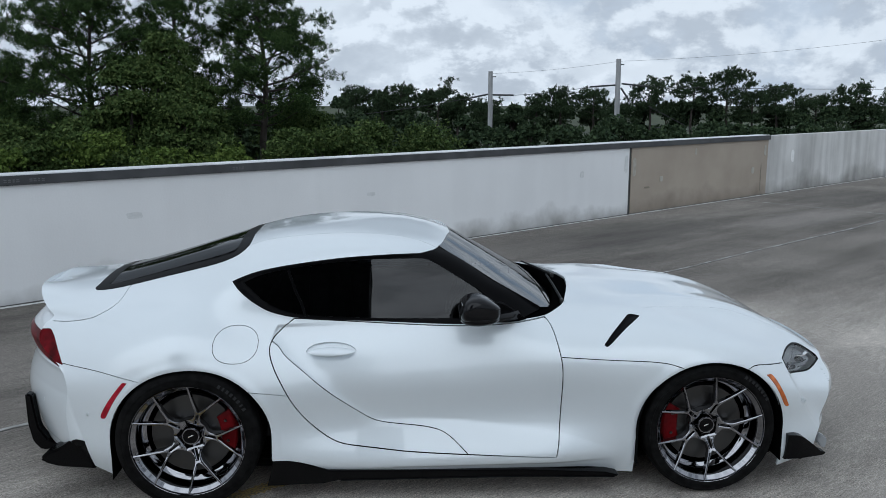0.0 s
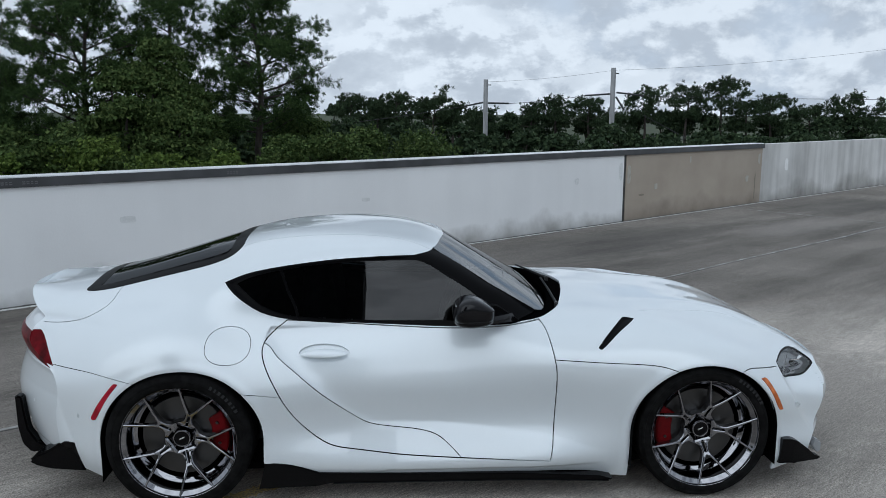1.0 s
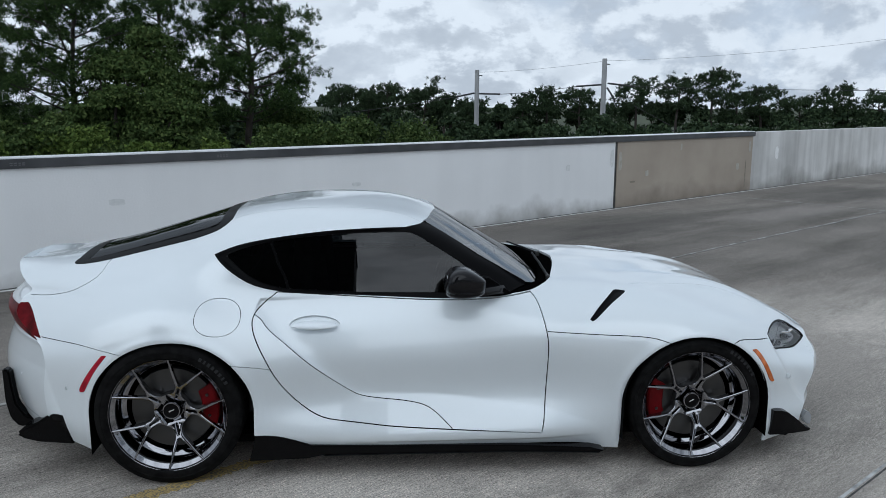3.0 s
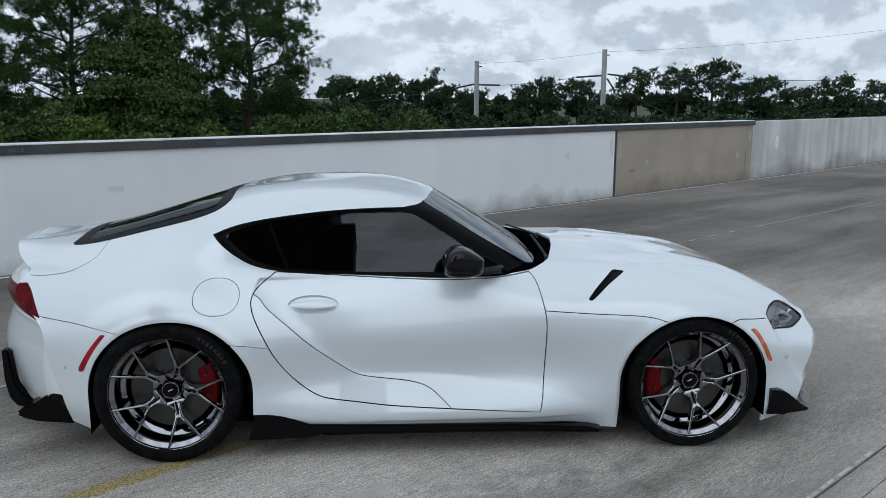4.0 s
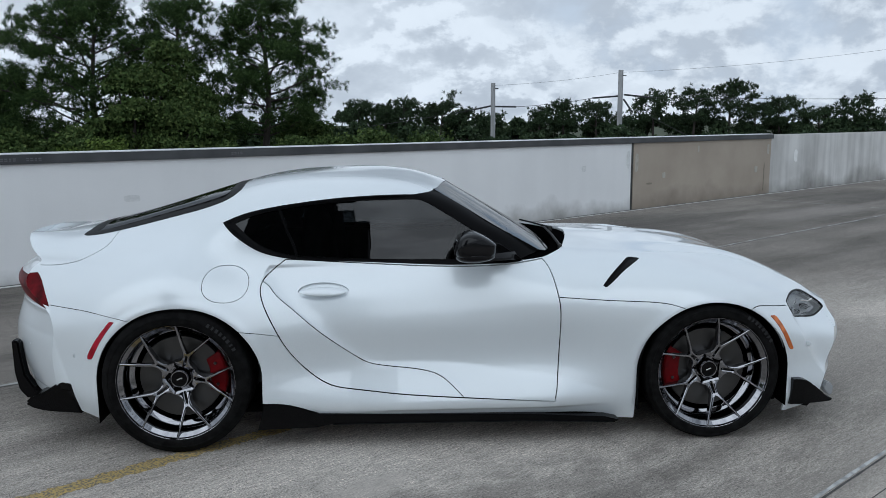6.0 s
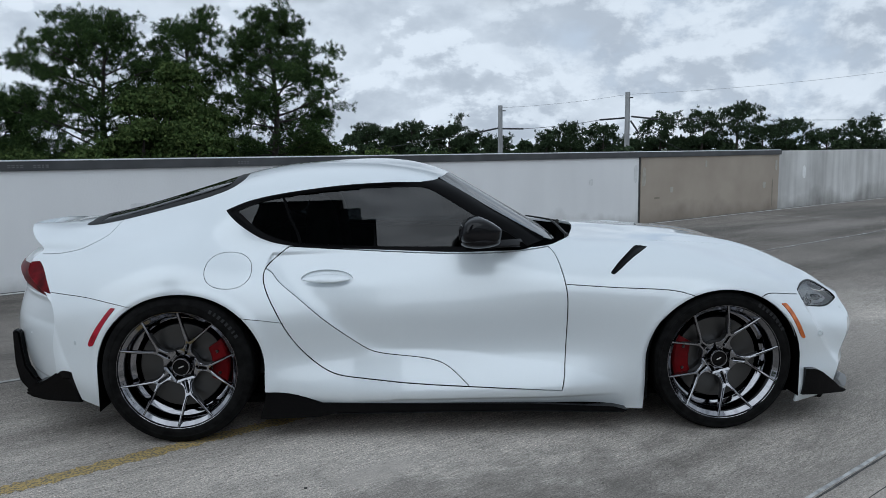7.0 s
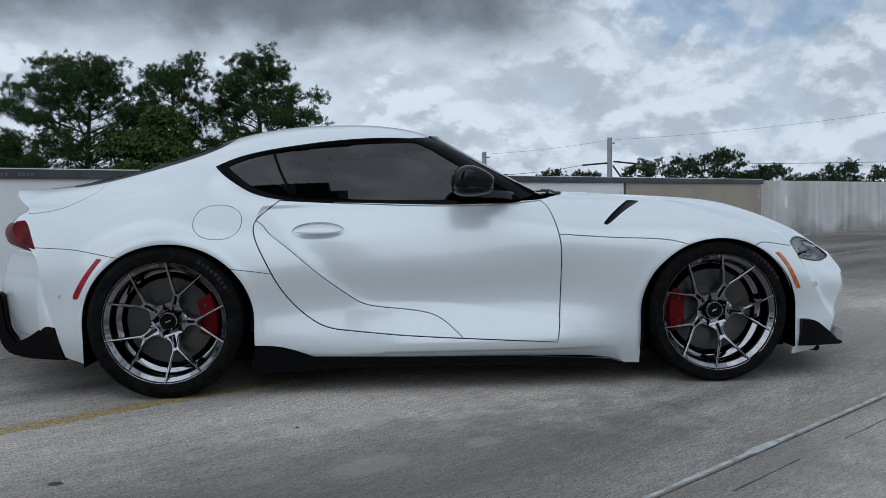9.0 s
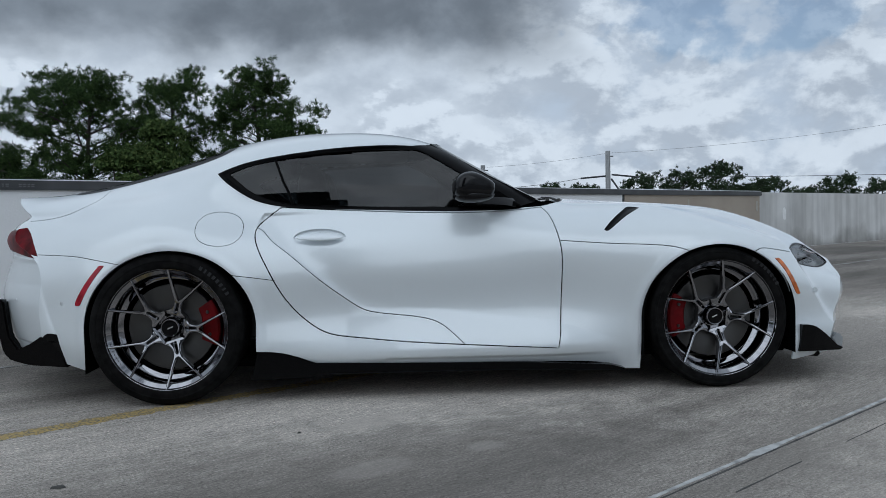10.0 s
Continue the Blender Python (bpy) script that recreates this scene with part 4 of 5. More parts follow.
def true_up(title, across_axis, terms, bulge=0.0, upto=9.0):
    """Glass is one clean curve: its points and normals are laid on a low polynomial."""
    used = sorted({a for k in np.nonzero(kind == title)[0] for a in skin.f[k]})
    p = np.array([skin.v[a] for a in used])
    for side in ((-1, 1) if across_axis == 1 else (0,)):
        pick = p[:, 1] * side > 0 if side else np.ones(len(p), bool)
        q = p[pick]
        u, w = q[:, 0], (q[:, 2] if across_axis == 1 else q[:, 1])
        m = np.stack([u ** i * w ** j for i, j in terms], 1)
        round_off = -bulge * side * (w - 1.0) ** 2
        c = np.linalg.lstsq(m[u < upto], (q[:, across_axis] - round_off)[u < upto], rcond=None)[0]
        du = sum(k * i * u ** max(i - 1, 0) * w ** j for k, (i, j) in zip(c, terms))
        dw = sum(k * j * u ** i * w ** max(j - 1, 0) for k, (i, j) in zip(c, terms))
        dw = dw - 2 * bulge * side * (w - 1.0)
        value = m @ c + round_off
        one = np.ones(len(u))
        n = np.stack([-du, one, -dw] if across_axis == 1 else [-du, -dw, one], 1)
        n = n / np.linalg.norm(n, axis=1, keepdims=True) * (side or 1)
        for a, z, d in zip([used[k] for k in np.nonzero(pick)[0]], value, n):
            skin.v[a] = skin.v[a].copy()
            skin.v[a][across_axis] = z
            skin.n[a] = d


true_up("pane", 1, ((0, 0), (1, 0), (0, 1), (2, 0)), .2)
true_up("windscreen", 2, ((0, 0), (1, 0), (0, 2), (1, 2)), upto=.48)
true_up("hatch_glass", 2, ((0, 0), (1, 0), (2, 0), (3, 0), (0, 2), (1, 2), (2, 2)))

PANEL_SEEDS = {"door": (0, .84, .55), "fuel_flap": (-1.02, .82, .77), "body_shell": (.8, .3, .88), "roof": (-.5, .1, 1.25),
               "rear_bumper": (-1.68, .86, .5), "hatch_lid": (-1.95, .3, .9), "quarter_panel": (-1.2, .75, .88)}
small = {"window": ("window_trim", BLACK), "pane": ("side_glass", GLASS), "vent": ("hood_vent", BLACK), "pillar": ("pillar_cover", BLACK), "windscreen": ("windscreen", CLEAR_GLASS),
         "cowl": ("cowl", COWL), "hatch": ("hatch_surround", BLACK), "hatch_glass": ("hatch_glass", HATCH_GLASS), "headlight": ("headlight", LENS), "lamp_rim": ("lamp_rim", BLACK), "handle_cup": ("handle_cup", PAINT), "tail_light": ("tail_light", RED_LENS),
         "front_marker": ("front_marker", AMBER), "rear_marker": ("rear_marker", MARKER_RED), "rear_corner": ("corner_trim", CARBON)}
panels = {}
for (name, _), ids in sorted(groups.items(), key=lambda q: (q[0][0], -len(q[1]))):
    if name == "none" or len(ids) < 3:
        continue
    if name == "gap":
        if len(ids) > 12:
            part("panel_gap", skin_mesh("panel_gap", skin, ids, .009, 0), BLACK, car)
        continue
    if name in small:
        title, mat = small[name]
        sink = {"handle_cup": .012, "pane": .004, "windscreen": .003, "hatch_glass": .001, "cowl": .014, "headlight": .002}.get(name, 0)
        proud = {"front_marker": .003, "rear_marker": .003, "window": .001}.get(name, 0)
        ob = part(title, skin_mesh(title, skin, ids, sink, .012, proud), mat, car)
        panels.setdefault(title, []).append(ob)
        continue
    c = mid[ids]
    title = "body_panel"
    for seed, (x, y, z) in PANEL_SEEDS.items():
        if min(np.abs(c - [x, -y, z]).sum(1).min(), np.abs(c - [x, y, z]).sum(1).min()) < .05:
            title = seed
    panels.setdefault(title, []).append(part(title, skin_mesh(title, skin, ids), PAINT, car))

# nose and tail, with the lamps that wrap round the tail
TAIL_LAMP = [(.80, .645), (.80, .645), (.73, .652), (.60, .668), (.45, .680), (.22, .690), (.22, .690), (.22, .760), (.22, .760), (.53, .778), (.62, .770), (.80, .70), (.80, .70), (.80, .645)]
lamp_line = smooth_line(TAIL_LAMP)
for s, name in ((2.13, "front_bumper"), (-2.15, "tail_panel")):
    row = right[-1 if s > 0 else 0]
    ys = row[:, 1][:, None] * np.linspace(1, -1, 61)[None, :]
    zs = np.repeat(row[:, 2][:, None], 61, 1)
    grid = np.stack([bowed(np.full(ys.shape, s), ys, zs), ys, zs], 2)
    grid[:, :, 0] += (row[:, 0] - grid[:, 0, 0])[:, None] * np.abs(np.linspace(1, -1, 61))[None, :] ** 3
    g0, g1 = np.gradient(grid, axis=0), np.gradient(grid, axis=1)
    gn = np.cross(g0, g1)
    gn /= np.linalg.norm(gn, axis=2, keepdims=True) + 1e-9
    if gn[NV // 2, 30, 0] * s < 0:
        gn = -gn
    gn[-4:] = gn[-5]
    gn[:, 30] = gn[:, 29]
    cells = [(a * 61 + b, a * 61 + b + 1, a * 61 + b + 62, a * 61 + b + 61) for a in range(NV - 1) for b in range(60)]
    if np.cross(grid[40, 11] - grid[40, 10], grid[41, 10] - grid[40, 10]) @ gn[40, 10] < 0:
        cells = [q[::-1] for q in cells]
    end = Skin(list(grid.reshape(-1, 3)), list(gn.reshape(-1, 3)), cells)

    def lamp_field(v):
        return line_distance(np.stack([np.abs(v[:, 1]), v[:, 2]], 1), lamp_line, True)
    if s < 0:
        end.cut(lamp_field)
    c = end.centres()
    lit = (lamp_field(c) < 0) & (s < 0)
    part(name, skin_mesh(name, end, np.nonzero(~lit)[0], 0, 0), PAINT, car)
    for side in (-1, 1):
        ids = np.nonzero(lit & (c[:, 1] * side > 0))[0]
        if len(ids):
            part("tail_light", skin_mesh("tail_light", end, ids, 0, .012, .003), RED_LENS, car, "dark red wrap-round tail light")


# ---- shapes ----
def lathe(profile, segments, axis="Y"):
    """Turns (radius, along) pairs round the y axis; closed profiles repeat their first point."""
    bm = bmesh.new()
    rings = []
    for r, a in profile:
        rings.append([bm.verts.new((r * math.cos(2 * math.pi * k / segments), a, r * math.sin(2 * math.pi * k / segments))) for k in range(segments)])
    for p, q in zip(rings, rings[1:]):
        for k in range(segments):
            bm.faces.new((p[k], p[(k + 1) % segments], q[(k + 1) % segments], q[k]))
    bmesh.ops.recalc_face_normals(bm, faces=bm.faces)
    return bm


def slab(outline, y0, y1, bevel=0.0, bm=None):
    """An (x, z) outline with thickness along y."""
    bm = bm or bmesh.new()
    lo = [bm.verts.new((x, y0, z)) for x, z in outline]
    hi = [bm.verts.new((x, y1, z)) for x, z in outline]
    faces = [bm.faces.new(lo), bm.faces.new(hi[::-1])]
    for k in range(len(lo)):
        n = (k + 1) % len(lo)
        faces.append(bm.faces.new((lo[n], lo[k], hi[k], hi[n])))
    bmesh.ops.recalc_face_normals(bm, faces=faces)
    if bevel:
        bmesh.ops.bevel(bm, geom=list(bm.edges), offset=bevel, segments=2, affect="EDGES", clamp_overlap=True)
    return bm


def block(lo, hi, bevel=0.0, m=None):
    bm = bmesh.new()
    bmesh.ops.create_cube(bm, size=1)
    for v in bm.verts:
        v.co = Vector([lo[i] + (v.co[i] + .5) * (hi[i] - lo[i]) for i in range(3)])
    if bevel:
        bmesh.ops.bevel(bm, geom=list(bm.edges), offset=bevel, segments=3, affect="EDGES", clamp_overlap=True)
    if m is not None:
        bm.transform(m)
    return bm


def swept(path, widths, depths, side, up, crown=.35):
    """A bar along a path with a bevelled upper face; side and up are its cross directions."""
    bm = bmesh.new()
    rings = []
    for k, p in enumerate(path):
        p = Vector(p)
        t = (Vector(path[min(k + 1, len(path) - 1)]) - Vector(path[max(k - 1, 0)])).normalized()
        u = Vector(up[k] if isinstance(up, list) else up)
        s = t.cross(u).normalized()
        w, d = widths[k] / 2, depths[k]
        shape = [(-w, -d), (-w, -d * .3), (-w * crown, 0), (w * crown, 0), (w, -d * .3), (w, -d)]
        if crown < 0:
            c = min(.0032, w * .45)
            shape = [(-w, -d), (-w, -c), (-w + c, 0), (-w * .3, -w * .10), (w * .3, -w * .10), (w - c, 0), (w, -c), (w, -d)]
        rings.append([bm.verts.new(p + s * a + u * b) for a, b in shape])
    for a, b in zip(rings, rings[1:]):
        m = len(a)
        for k in range(m):
            bm.faces.new((a[k], a[(k + 1) % m], b[(k + 1) % m], b[k]))
    bm.faces.new(rings[0][::-1])
    bm.faces.new(rings[-1])
    bmesh.ops.recalc_face_normals(bm, faces=bm.faces)
    return bm


def rounded(centre, size, power=2.6, nu=36, nv=20, warp=None):
    """A rounded box; warp moves its unit-space points."""
    bm = bmesh.new()

    def sp(c, e):
        return math.copysign(abs(c) ** e, c)
    rows = []
    for j in range(nv + 1):
        a = -math.pi / 2 + math.pi * j / nv
        row = []
        for i in range(nu):
            b = 2 * math.pi * i / nu
            e = 2 / power
            q = Vector((sp(math.cos(a), e) * sp(math.cos(b), e), sp(math.cos(a), e) * sp(math.sin(b), e), sp(math.sin(a), e)))
            if warp:
                q = Vector(warp(*q))
            row.append(bm.verts.new([centre[k] + q[k] * size[k] for k in range(3)]))
        rows.append(row)
    for p, q in zip(rows, rows[1:]):
        for i in range(nu):
            bm.faces.new((p[i], p[(i + 1) % nu], q[(i + 1) % nu], q[i]))
    bmesh.ops.remove_doubles(bm, verts=bm.verts, dist=1e-6)
    bmesh.ops.recalc_face_normals(bm, faces=bm.faces)
    return bm


def shift(bm, m):
    bm.transform(m)
    return bm


# ---- wheels, on the near side; y runs inwards from the wheel's face ----
def build_wheel(x, out, r_tyre, side, caliper_at, spin):
    """side -1: the right-hand flank. The wheel's own y axis points out of its face."""
    m = Matrix.Translation((x, side * out, r_tyre)) @ Matrix.Diagonal((1, -side * -1, 1, 1))

    def put(bm):
        bm.transform(m)
        if m.determinant() < 0:
            bmesh.ops.reverse_faces(bm, faces=bm.faces)
        return bm
    # own space: +y out of the face
    barrel = [(.266, .005), (.270, -.004), (.266, -.012), (.262, -.03), (.252, -.05), (.246, -.10), (.242, -.20), (.255, -.235), (.262, -.245), (.245, -.235),
              (.214, -.2), (.2160, -.122), (.2165, -.112), (.2180, -.1115), (.2360, -.0970), (.2380, -.0945), (.2390, -.090), (.2405, -.032), (.2412, -.0240), (.2425, -.0212), (.2445, -.0192), (.2594, -.0072),
              (.2615, -.005), (.2630, .000), (.2645, .004), (.266, .005)]
    wheel = smooth_part("wheel", put(lathe(barrel, 120)), RIM, car, "dark chrome multi-spoke alloy wheel", 28)
    rt = r_tyre
    tyre = [(.262, -.012), (.268, .002), (.272, .006), (.277, .008), (.288, .009), (.299, .008), (.301, .0095), (.307, .0085), (rt - .013, -.001), (rt - .005, -.008), (rt - .001, -.022), (rt, -.045),
            (rt, -.068), (rt - .006, -.069), (rt - .006, -.077), (rt, -.078), (rt + .001, -.112), (rt - .006, -.113), (rt - .006, -.122), (rt + .001, -.123),
            (rt + .001, -.155), (rt - .006, -.156), (rt - .006, -.165), (rt, -.166), (rt, -.20), (rt - .004, -.228), (rt - .02, -.245), (.295, -.255), (.27, -.248), (.262, -.24)]
    smooth_part("tyre", put(lathe(tyre, 120)), RUBBER, wheel, "black low-profile rubber tyre", 40)
    # each forked spoke: along its middle, inner and outer edge of an arm, height and depth
    fork = [(.2500, .0766, .0856, -.001, .024), (.2150, .0552, .0668, -.010, .026), (.1800, .0340, .0480, -.020, .028), (.1550, .0186, .0344, -.029, .030), (.1380, .0078, .0246, -.036, .032),
            (.1280, .0, .0196, -.040, .034), (.1210, .0, .0178, -.043, .036), (.1180, .0030, .0172, -.044, .036), (.1120, .0045, .0166, -.047, .036), (.1000, .0050, .0170, -.052, .036), (.0920, .0050, .0190, -.0545, .036),
            (.0850, .0050, .0225, -.058, .036), (.0795, .0050, .0272, -.060, .036), (.0745, .0050, .0335, -.062, .036), (.0695, .0050, .0410, -.064, .036), (.0655, .0040, .0468, -.065, .036), (.0620, .0, .0440, -.067, .034), (.0560, .0, .0390, -.070, .030)]
    for k in range(5):
        y_at = radians(spin + 72 * k)

        def at(r, deg, y):
            a = y_at + radians(deg)
            return (r * math.cos(a), y, r * math.sin(a))
        ca, sa = math.cos(y_at), math.sin(y_at)
        bm = bmesh.new()
        for sign in (-1, 1):
            rows = []
            for x0, li, lo, y0, deep in fork:
                c = min(.0032, (lo - li) * .26)
                ci = c if li else 0.0
                line = [(li, -deep), (li, -ci), (li + ci, 0.0), ((li + lo) / 2, .10 * (lo - li) / 2), (lo - c, 0.0), (lo, -c), (lo + .002, -deep)]
                rows.append([bm.verts.new((x0 * ca - sign * l * sa, y0 + dy, x0 * sa + sign * l * ca)) for l, dy in line])
            for p, q, f, g in zip(rows, rows[1:], fork, fork[1:]):
                for j in range(0 if f[1] or g[1] else 1, 6):
                    face = (p[j], p[j + 1], q[j + 1], q[j])
                    bm.faces.new(face if sign > 0 else face[::-1])
            for end in (rows[0], rows[-1]):
                bm.faces.new(end)
        bmesh.ops.remove_doubles(bm, verts=bm.verts, dist=1e-5)
        bmesh.ops.recalc_face_normals(bm, faces=bm.faces)
        smooth_part("spoke", put(bm), RIM, wheel, angle=16)
        nut = lathe([(.0, .002), (.007, .002), (.010, -.002), (.010, -.03)], 12)
        nut.transform(Matrix.Translation(at(.0585, 36, -.080)))
        smooth_part("lug_nut", put(nut), LINER, wheel)
    smooth_part("hub", put(lathe([(.0, -.098), (.048, -.098), (.050, -.101), (.0665, -.101), (.0690, -.098), (.0715, -.078), (.0735, -.0745), (.0775, -.0745), (.0810, -.079), (.0830, -.090), (.0830, -.118), (.0, -.118)], 80)), RIM, wheel, angle=28)
    smooth_part("cap_ring", put(lathe([(.0335, -.061), (.0355, -.0565), (.0385, -.0560), (.0415, -.060), (.0440, -.070), (.0465, -.100)], 60)), RIM, wheel)
    smooth_part("hub_cap", put(lathe([(.0, -.0605), (.025, -.0605), (.0335, -.0615), (.034, -.068)], 48)), CARBON, wheel, "black cap with a silver emblem")
    badge = block((-.013, -.0605, -.0030), (.013, -.0585, .0030), .0012)
    badge.transform(Matrix.Rotation(radians(spin + 52), 4, "Y"))
    part("emblem", put(badge), CHROME, wheel)
    disc = lathe([(.06, -.130), (.060, -.112), (.085, -.109), (.095, -.105), (.190, -.105), (.192, -.109), (.192, -.129), (.19, -.133), (.09, -.133)], 72)
    smooth_part("brake_disc", put(disc), DISC, wheel, "grey steel brake disc")
    # caliper: an arc block with rounded shoulders
    cal = bmesh.new()
    rows = []
    for k in range(13):
        a = radians(caliper_at - 29 + 58 * k / 12)
        e = 1 - .30 * abs(k - 6) / 6 - (.12 if k in (0, 12) else 0)
        rows.append([cal.verts.new((r * math.cos(a), y, r * math.sin(a))) for r, y in ((.208 - .05 * e - .01, -.062 - .012 * (1 - e)), (.205, -.058 - .012 * (1 - e)),
                     (.213, -.066), (.213, -.13), (.135 + .01 * (1 - e), -.13), (.135 + .02 * (1 - e), -.07), (.142 + .02 * (1 - e), -.062 - .012 * (1 - e)))])
    for p, q in zip(rows, rows[1:]):
        for k in range(7):
            cal.faces.new((p[k], p[(k + 1) % 7], q[(k + 1) % 7], q[k]))
    cal.faces.new(rows[0])
    cal.faces.new(rows[-1][::-1])
    bmesh.ops.recalc_face_normals(cal, faces=cal.faces)
    smooth_part("brake_caliper", put(shift(cal, Matrix.Translation((0, -.022, 0)))), CALIPER, wheel, "red painted brake caliper")
    for da in (-17, 17):
        a = radians(caliper_at + da)
        b = lathe([(.0, .002), (.006, .002), (.008, -.004)], 12)
        b.transform(Matrix.Translation((.172 * math.cos(a), -.080, .172 * math.sin(a))))
        smooth_part("caliper_bolt", put(b), DISC, wheel)
    # raised writing on the sidewall and lip, as plain bars
    for first, count, r, wide, tall, mat, name in ((30, 8, .3065, .016, .017, LETTER, "tyre_mark"), (-166, 7, .2520, .008, .006, LETTER, "rim_mark")):
        for k in range(count):
            a = radians(first + (4.2 if name == "tyre_mark" else 3.6) * k)
            w = wide * (.55 if k in (1, 6) else .8)
            bm = block((-w / 2, -.0006, -tall / 2), (w / 2, .0006, tall / 2))
            bm.transform(Matrix.Translation((r * math.cos(a), .0091 if name == "tyre_mark" else -.0124, r * math.sin(a))) @ Matrix.Rotation(math.pi / 2 - a, 4, "Y"))
            part(name, put(bm), mat, wheel)
    v = lathe([(.0, .016), (.003, .015), (.003, 0)], 8)
    v.transform(Matrix.Translation((.236 * math.cos(radians(-47)), -.07, .236 * math.sin(radians(-47)))))
    smooth_part("valve", put(v), BLACK, wheel)
    return wheel


build_wheel(REAR_AXLE, .914, .336, -1, 5, -74)
build_wheel(FRONT_AXLE, .903, .3235, -1, 178, -75.3)
build_wheel(REAR_AXLE, .914, .336, 1, 5, -60)
build_wheel(FRONT_AXLE, .903, .3235, 1, 178, -60)

# wheel housings
for x, r in ((-1.228, .3685), (1.247, .3575)):
    for side in (-1, 1):
        bm = bmesh.new()
        n = 32
        for k in range(n + 1):
            a = math.pi * (-.14 + 1.28 * k / n)
            z = .335 + r * .93 * math.sin(a) if math.sin(a) > 0 else .335 + r * 1.2 * math.sin(a)
            for y in (.898, .50):
                bm.verts.new((x + r * (math.cos(a) if math.sin(a) > 0 else math.copysign(1, math.cos(a))), side * y, z))
        bm.verts.ensure_lookup_table()
        for k in range(n):
            bm.faces.new((bm.verts[2 * k], bm.verts[2 * k + 1], bm.verts[2 * k + 3], bm.verts[2 * k + 2]))
        bm.faces.new([bm.verts[2 * k + 1] for k in range(n + 1)])
        smooth_part("wheel_housing", bm, LINER, car, "black plastic wheel housing")

# underside
part("floor_pan", block((-1.55, -.78, .14), (1.62, .78, .18), .01), LINER, car)

# side skirts
SKIRT = [(-.885, .098), (-.868, .16), (-.852, .231), (-.752, .220), (-.68, .199), (-.60, .168), (-.20, .157), (.34, .146), (.735, .122), (.80, .104), (.79, .098), (.35, .113), (-.10, .117), (-.54, .119), (-.62, .104)]
for side in (-1, 1):
    bm = bmesh.new()
    slab([(x, z) for x, z in SKIRT], side * .70, side * .905, 0, bm)
    bmesh.ops.bevel(bm, geom=[e for e in bm.edges if all(abs(abs(v.co.y) - .905) < .001 for v in e.verts)], offset=.006, segments=2, affect="EDGES", clamp_overlap=True)
    skirt = smooth_part("side_skirt", bm, CARBON, car, "gloss black side skirt", 30)
    bm = slab([(-.54, .118), (-.10, .116), (.35, .112), (.78, .097), (.78, .100), (.35, .116), (-.10, .120), (-.54, .122)], side * .88, side * .9115)
    part("skirt_lip", bm, BLACK_GLOSS, skirt)

# door mirrors
for side in (-1, 1):
    def housing(u, v, w):
        t = (u + 1) / 2
        top = 1 - 1.55 * max(0, t - .42) ** 1.3 - .5 * max(0, .25 - t) ** 1.2
        return (u + .20 * max(0, w) * (1 - t), v * (1 - .25 * t), w * (top if w > 0 else .92))
    bm = rounded((.117, side * .885, .943), (.096, .105, .064), 3.6, 56, 32, housing)
    mirror = smooth_part("door_mirror", bm, BLACK_GLOSS, car, "gloss carbon-black door mirror", 60)
    lower = rounded((.118, side * .883, .902), (.094, .101, .036), 2.6, 48, 16, lambda u, v, w: (u, v * (1 - .2 * (u + 1) / 2), w * (1 - .25 * max(0, u))))
    smooth_part("lower_shell", lower, BLACK_GLOSS, mirror, angle=60)
    arm = swept([(.15, side * .85, .893), (.205, side * .81, .894), (.26, side * .765, .892), (.300, side * .71, .888)], [.045, .05, .06, .075], [.032, .034, .036, .04], None, (0, 0, 1), .75)
    smooth_part("mirror_arm", arm, BLACK_GLOSS, mirror)
    pane = rounded((.033, side * .880, .945), (.003, .060, .030), 4, 32, 12)
    smooth_part("mirror_glass", pane, CHROME, mirror)
    foot = slab([(.06, .858), (.10, .856), (.33, .850), (.36, .852), (.30, .892), (.25, .925), (.22, .93), (.16, .89)], side * .69, side * .745, .004)
    smooth_part("mirror_foot", foot, BLACK, mirror)

# bar between the door's glass and the quarter glass
for side in (-1, 1):
    bar = swept([(-.788, side * .642, 1.088), (-.752, side * .678, .99), (-.722, side * .697, .93), (-.703, side * .713, .872)], [.012] * 4, [.006] * 4, None, (0, side, .3), .8)
    smooth_part("glass_divider", bar, BLACK, car)

# door handles, sensors and small badges
for side in (-1, 1):
    bm = rounded((-.577, side * .826, .726), (.110, .011, .0185), 2.2, 40, 14, lambda u, v, w: (u, v - side * 1.15 * w * (1 - .3 * u * u), w * (1 - .25 * u * u) + .10 * (1 - u * u)))
    smooth_part("door_handle", bm, PAINT, car, "white pull handle")
    for x, y, z, a in ((-1.700, .847, .456, 20), (1.737, .822, .432, -30), (1.905, .665, .372, -45), (-1.985, .62, .455, 40)):
        bm = lathe([(.0, .002), (.0085, .002), (.0095, .001), (.0100, -.004), (.011, -.004), (.0112, .0012), (.0125, .0012), (.0128, -.004)], 20)
        if side < 0:
            bm.transform(Matrix.Rotation(math.pi, 4, "Z"))
        bm.transform(Matrix.Translation((x, side * y, z)) @ Matrix.Rotation(radians(a * -side), 4, "Z"))
        smooth_part("parking_sensor", bm, PAINT, car)

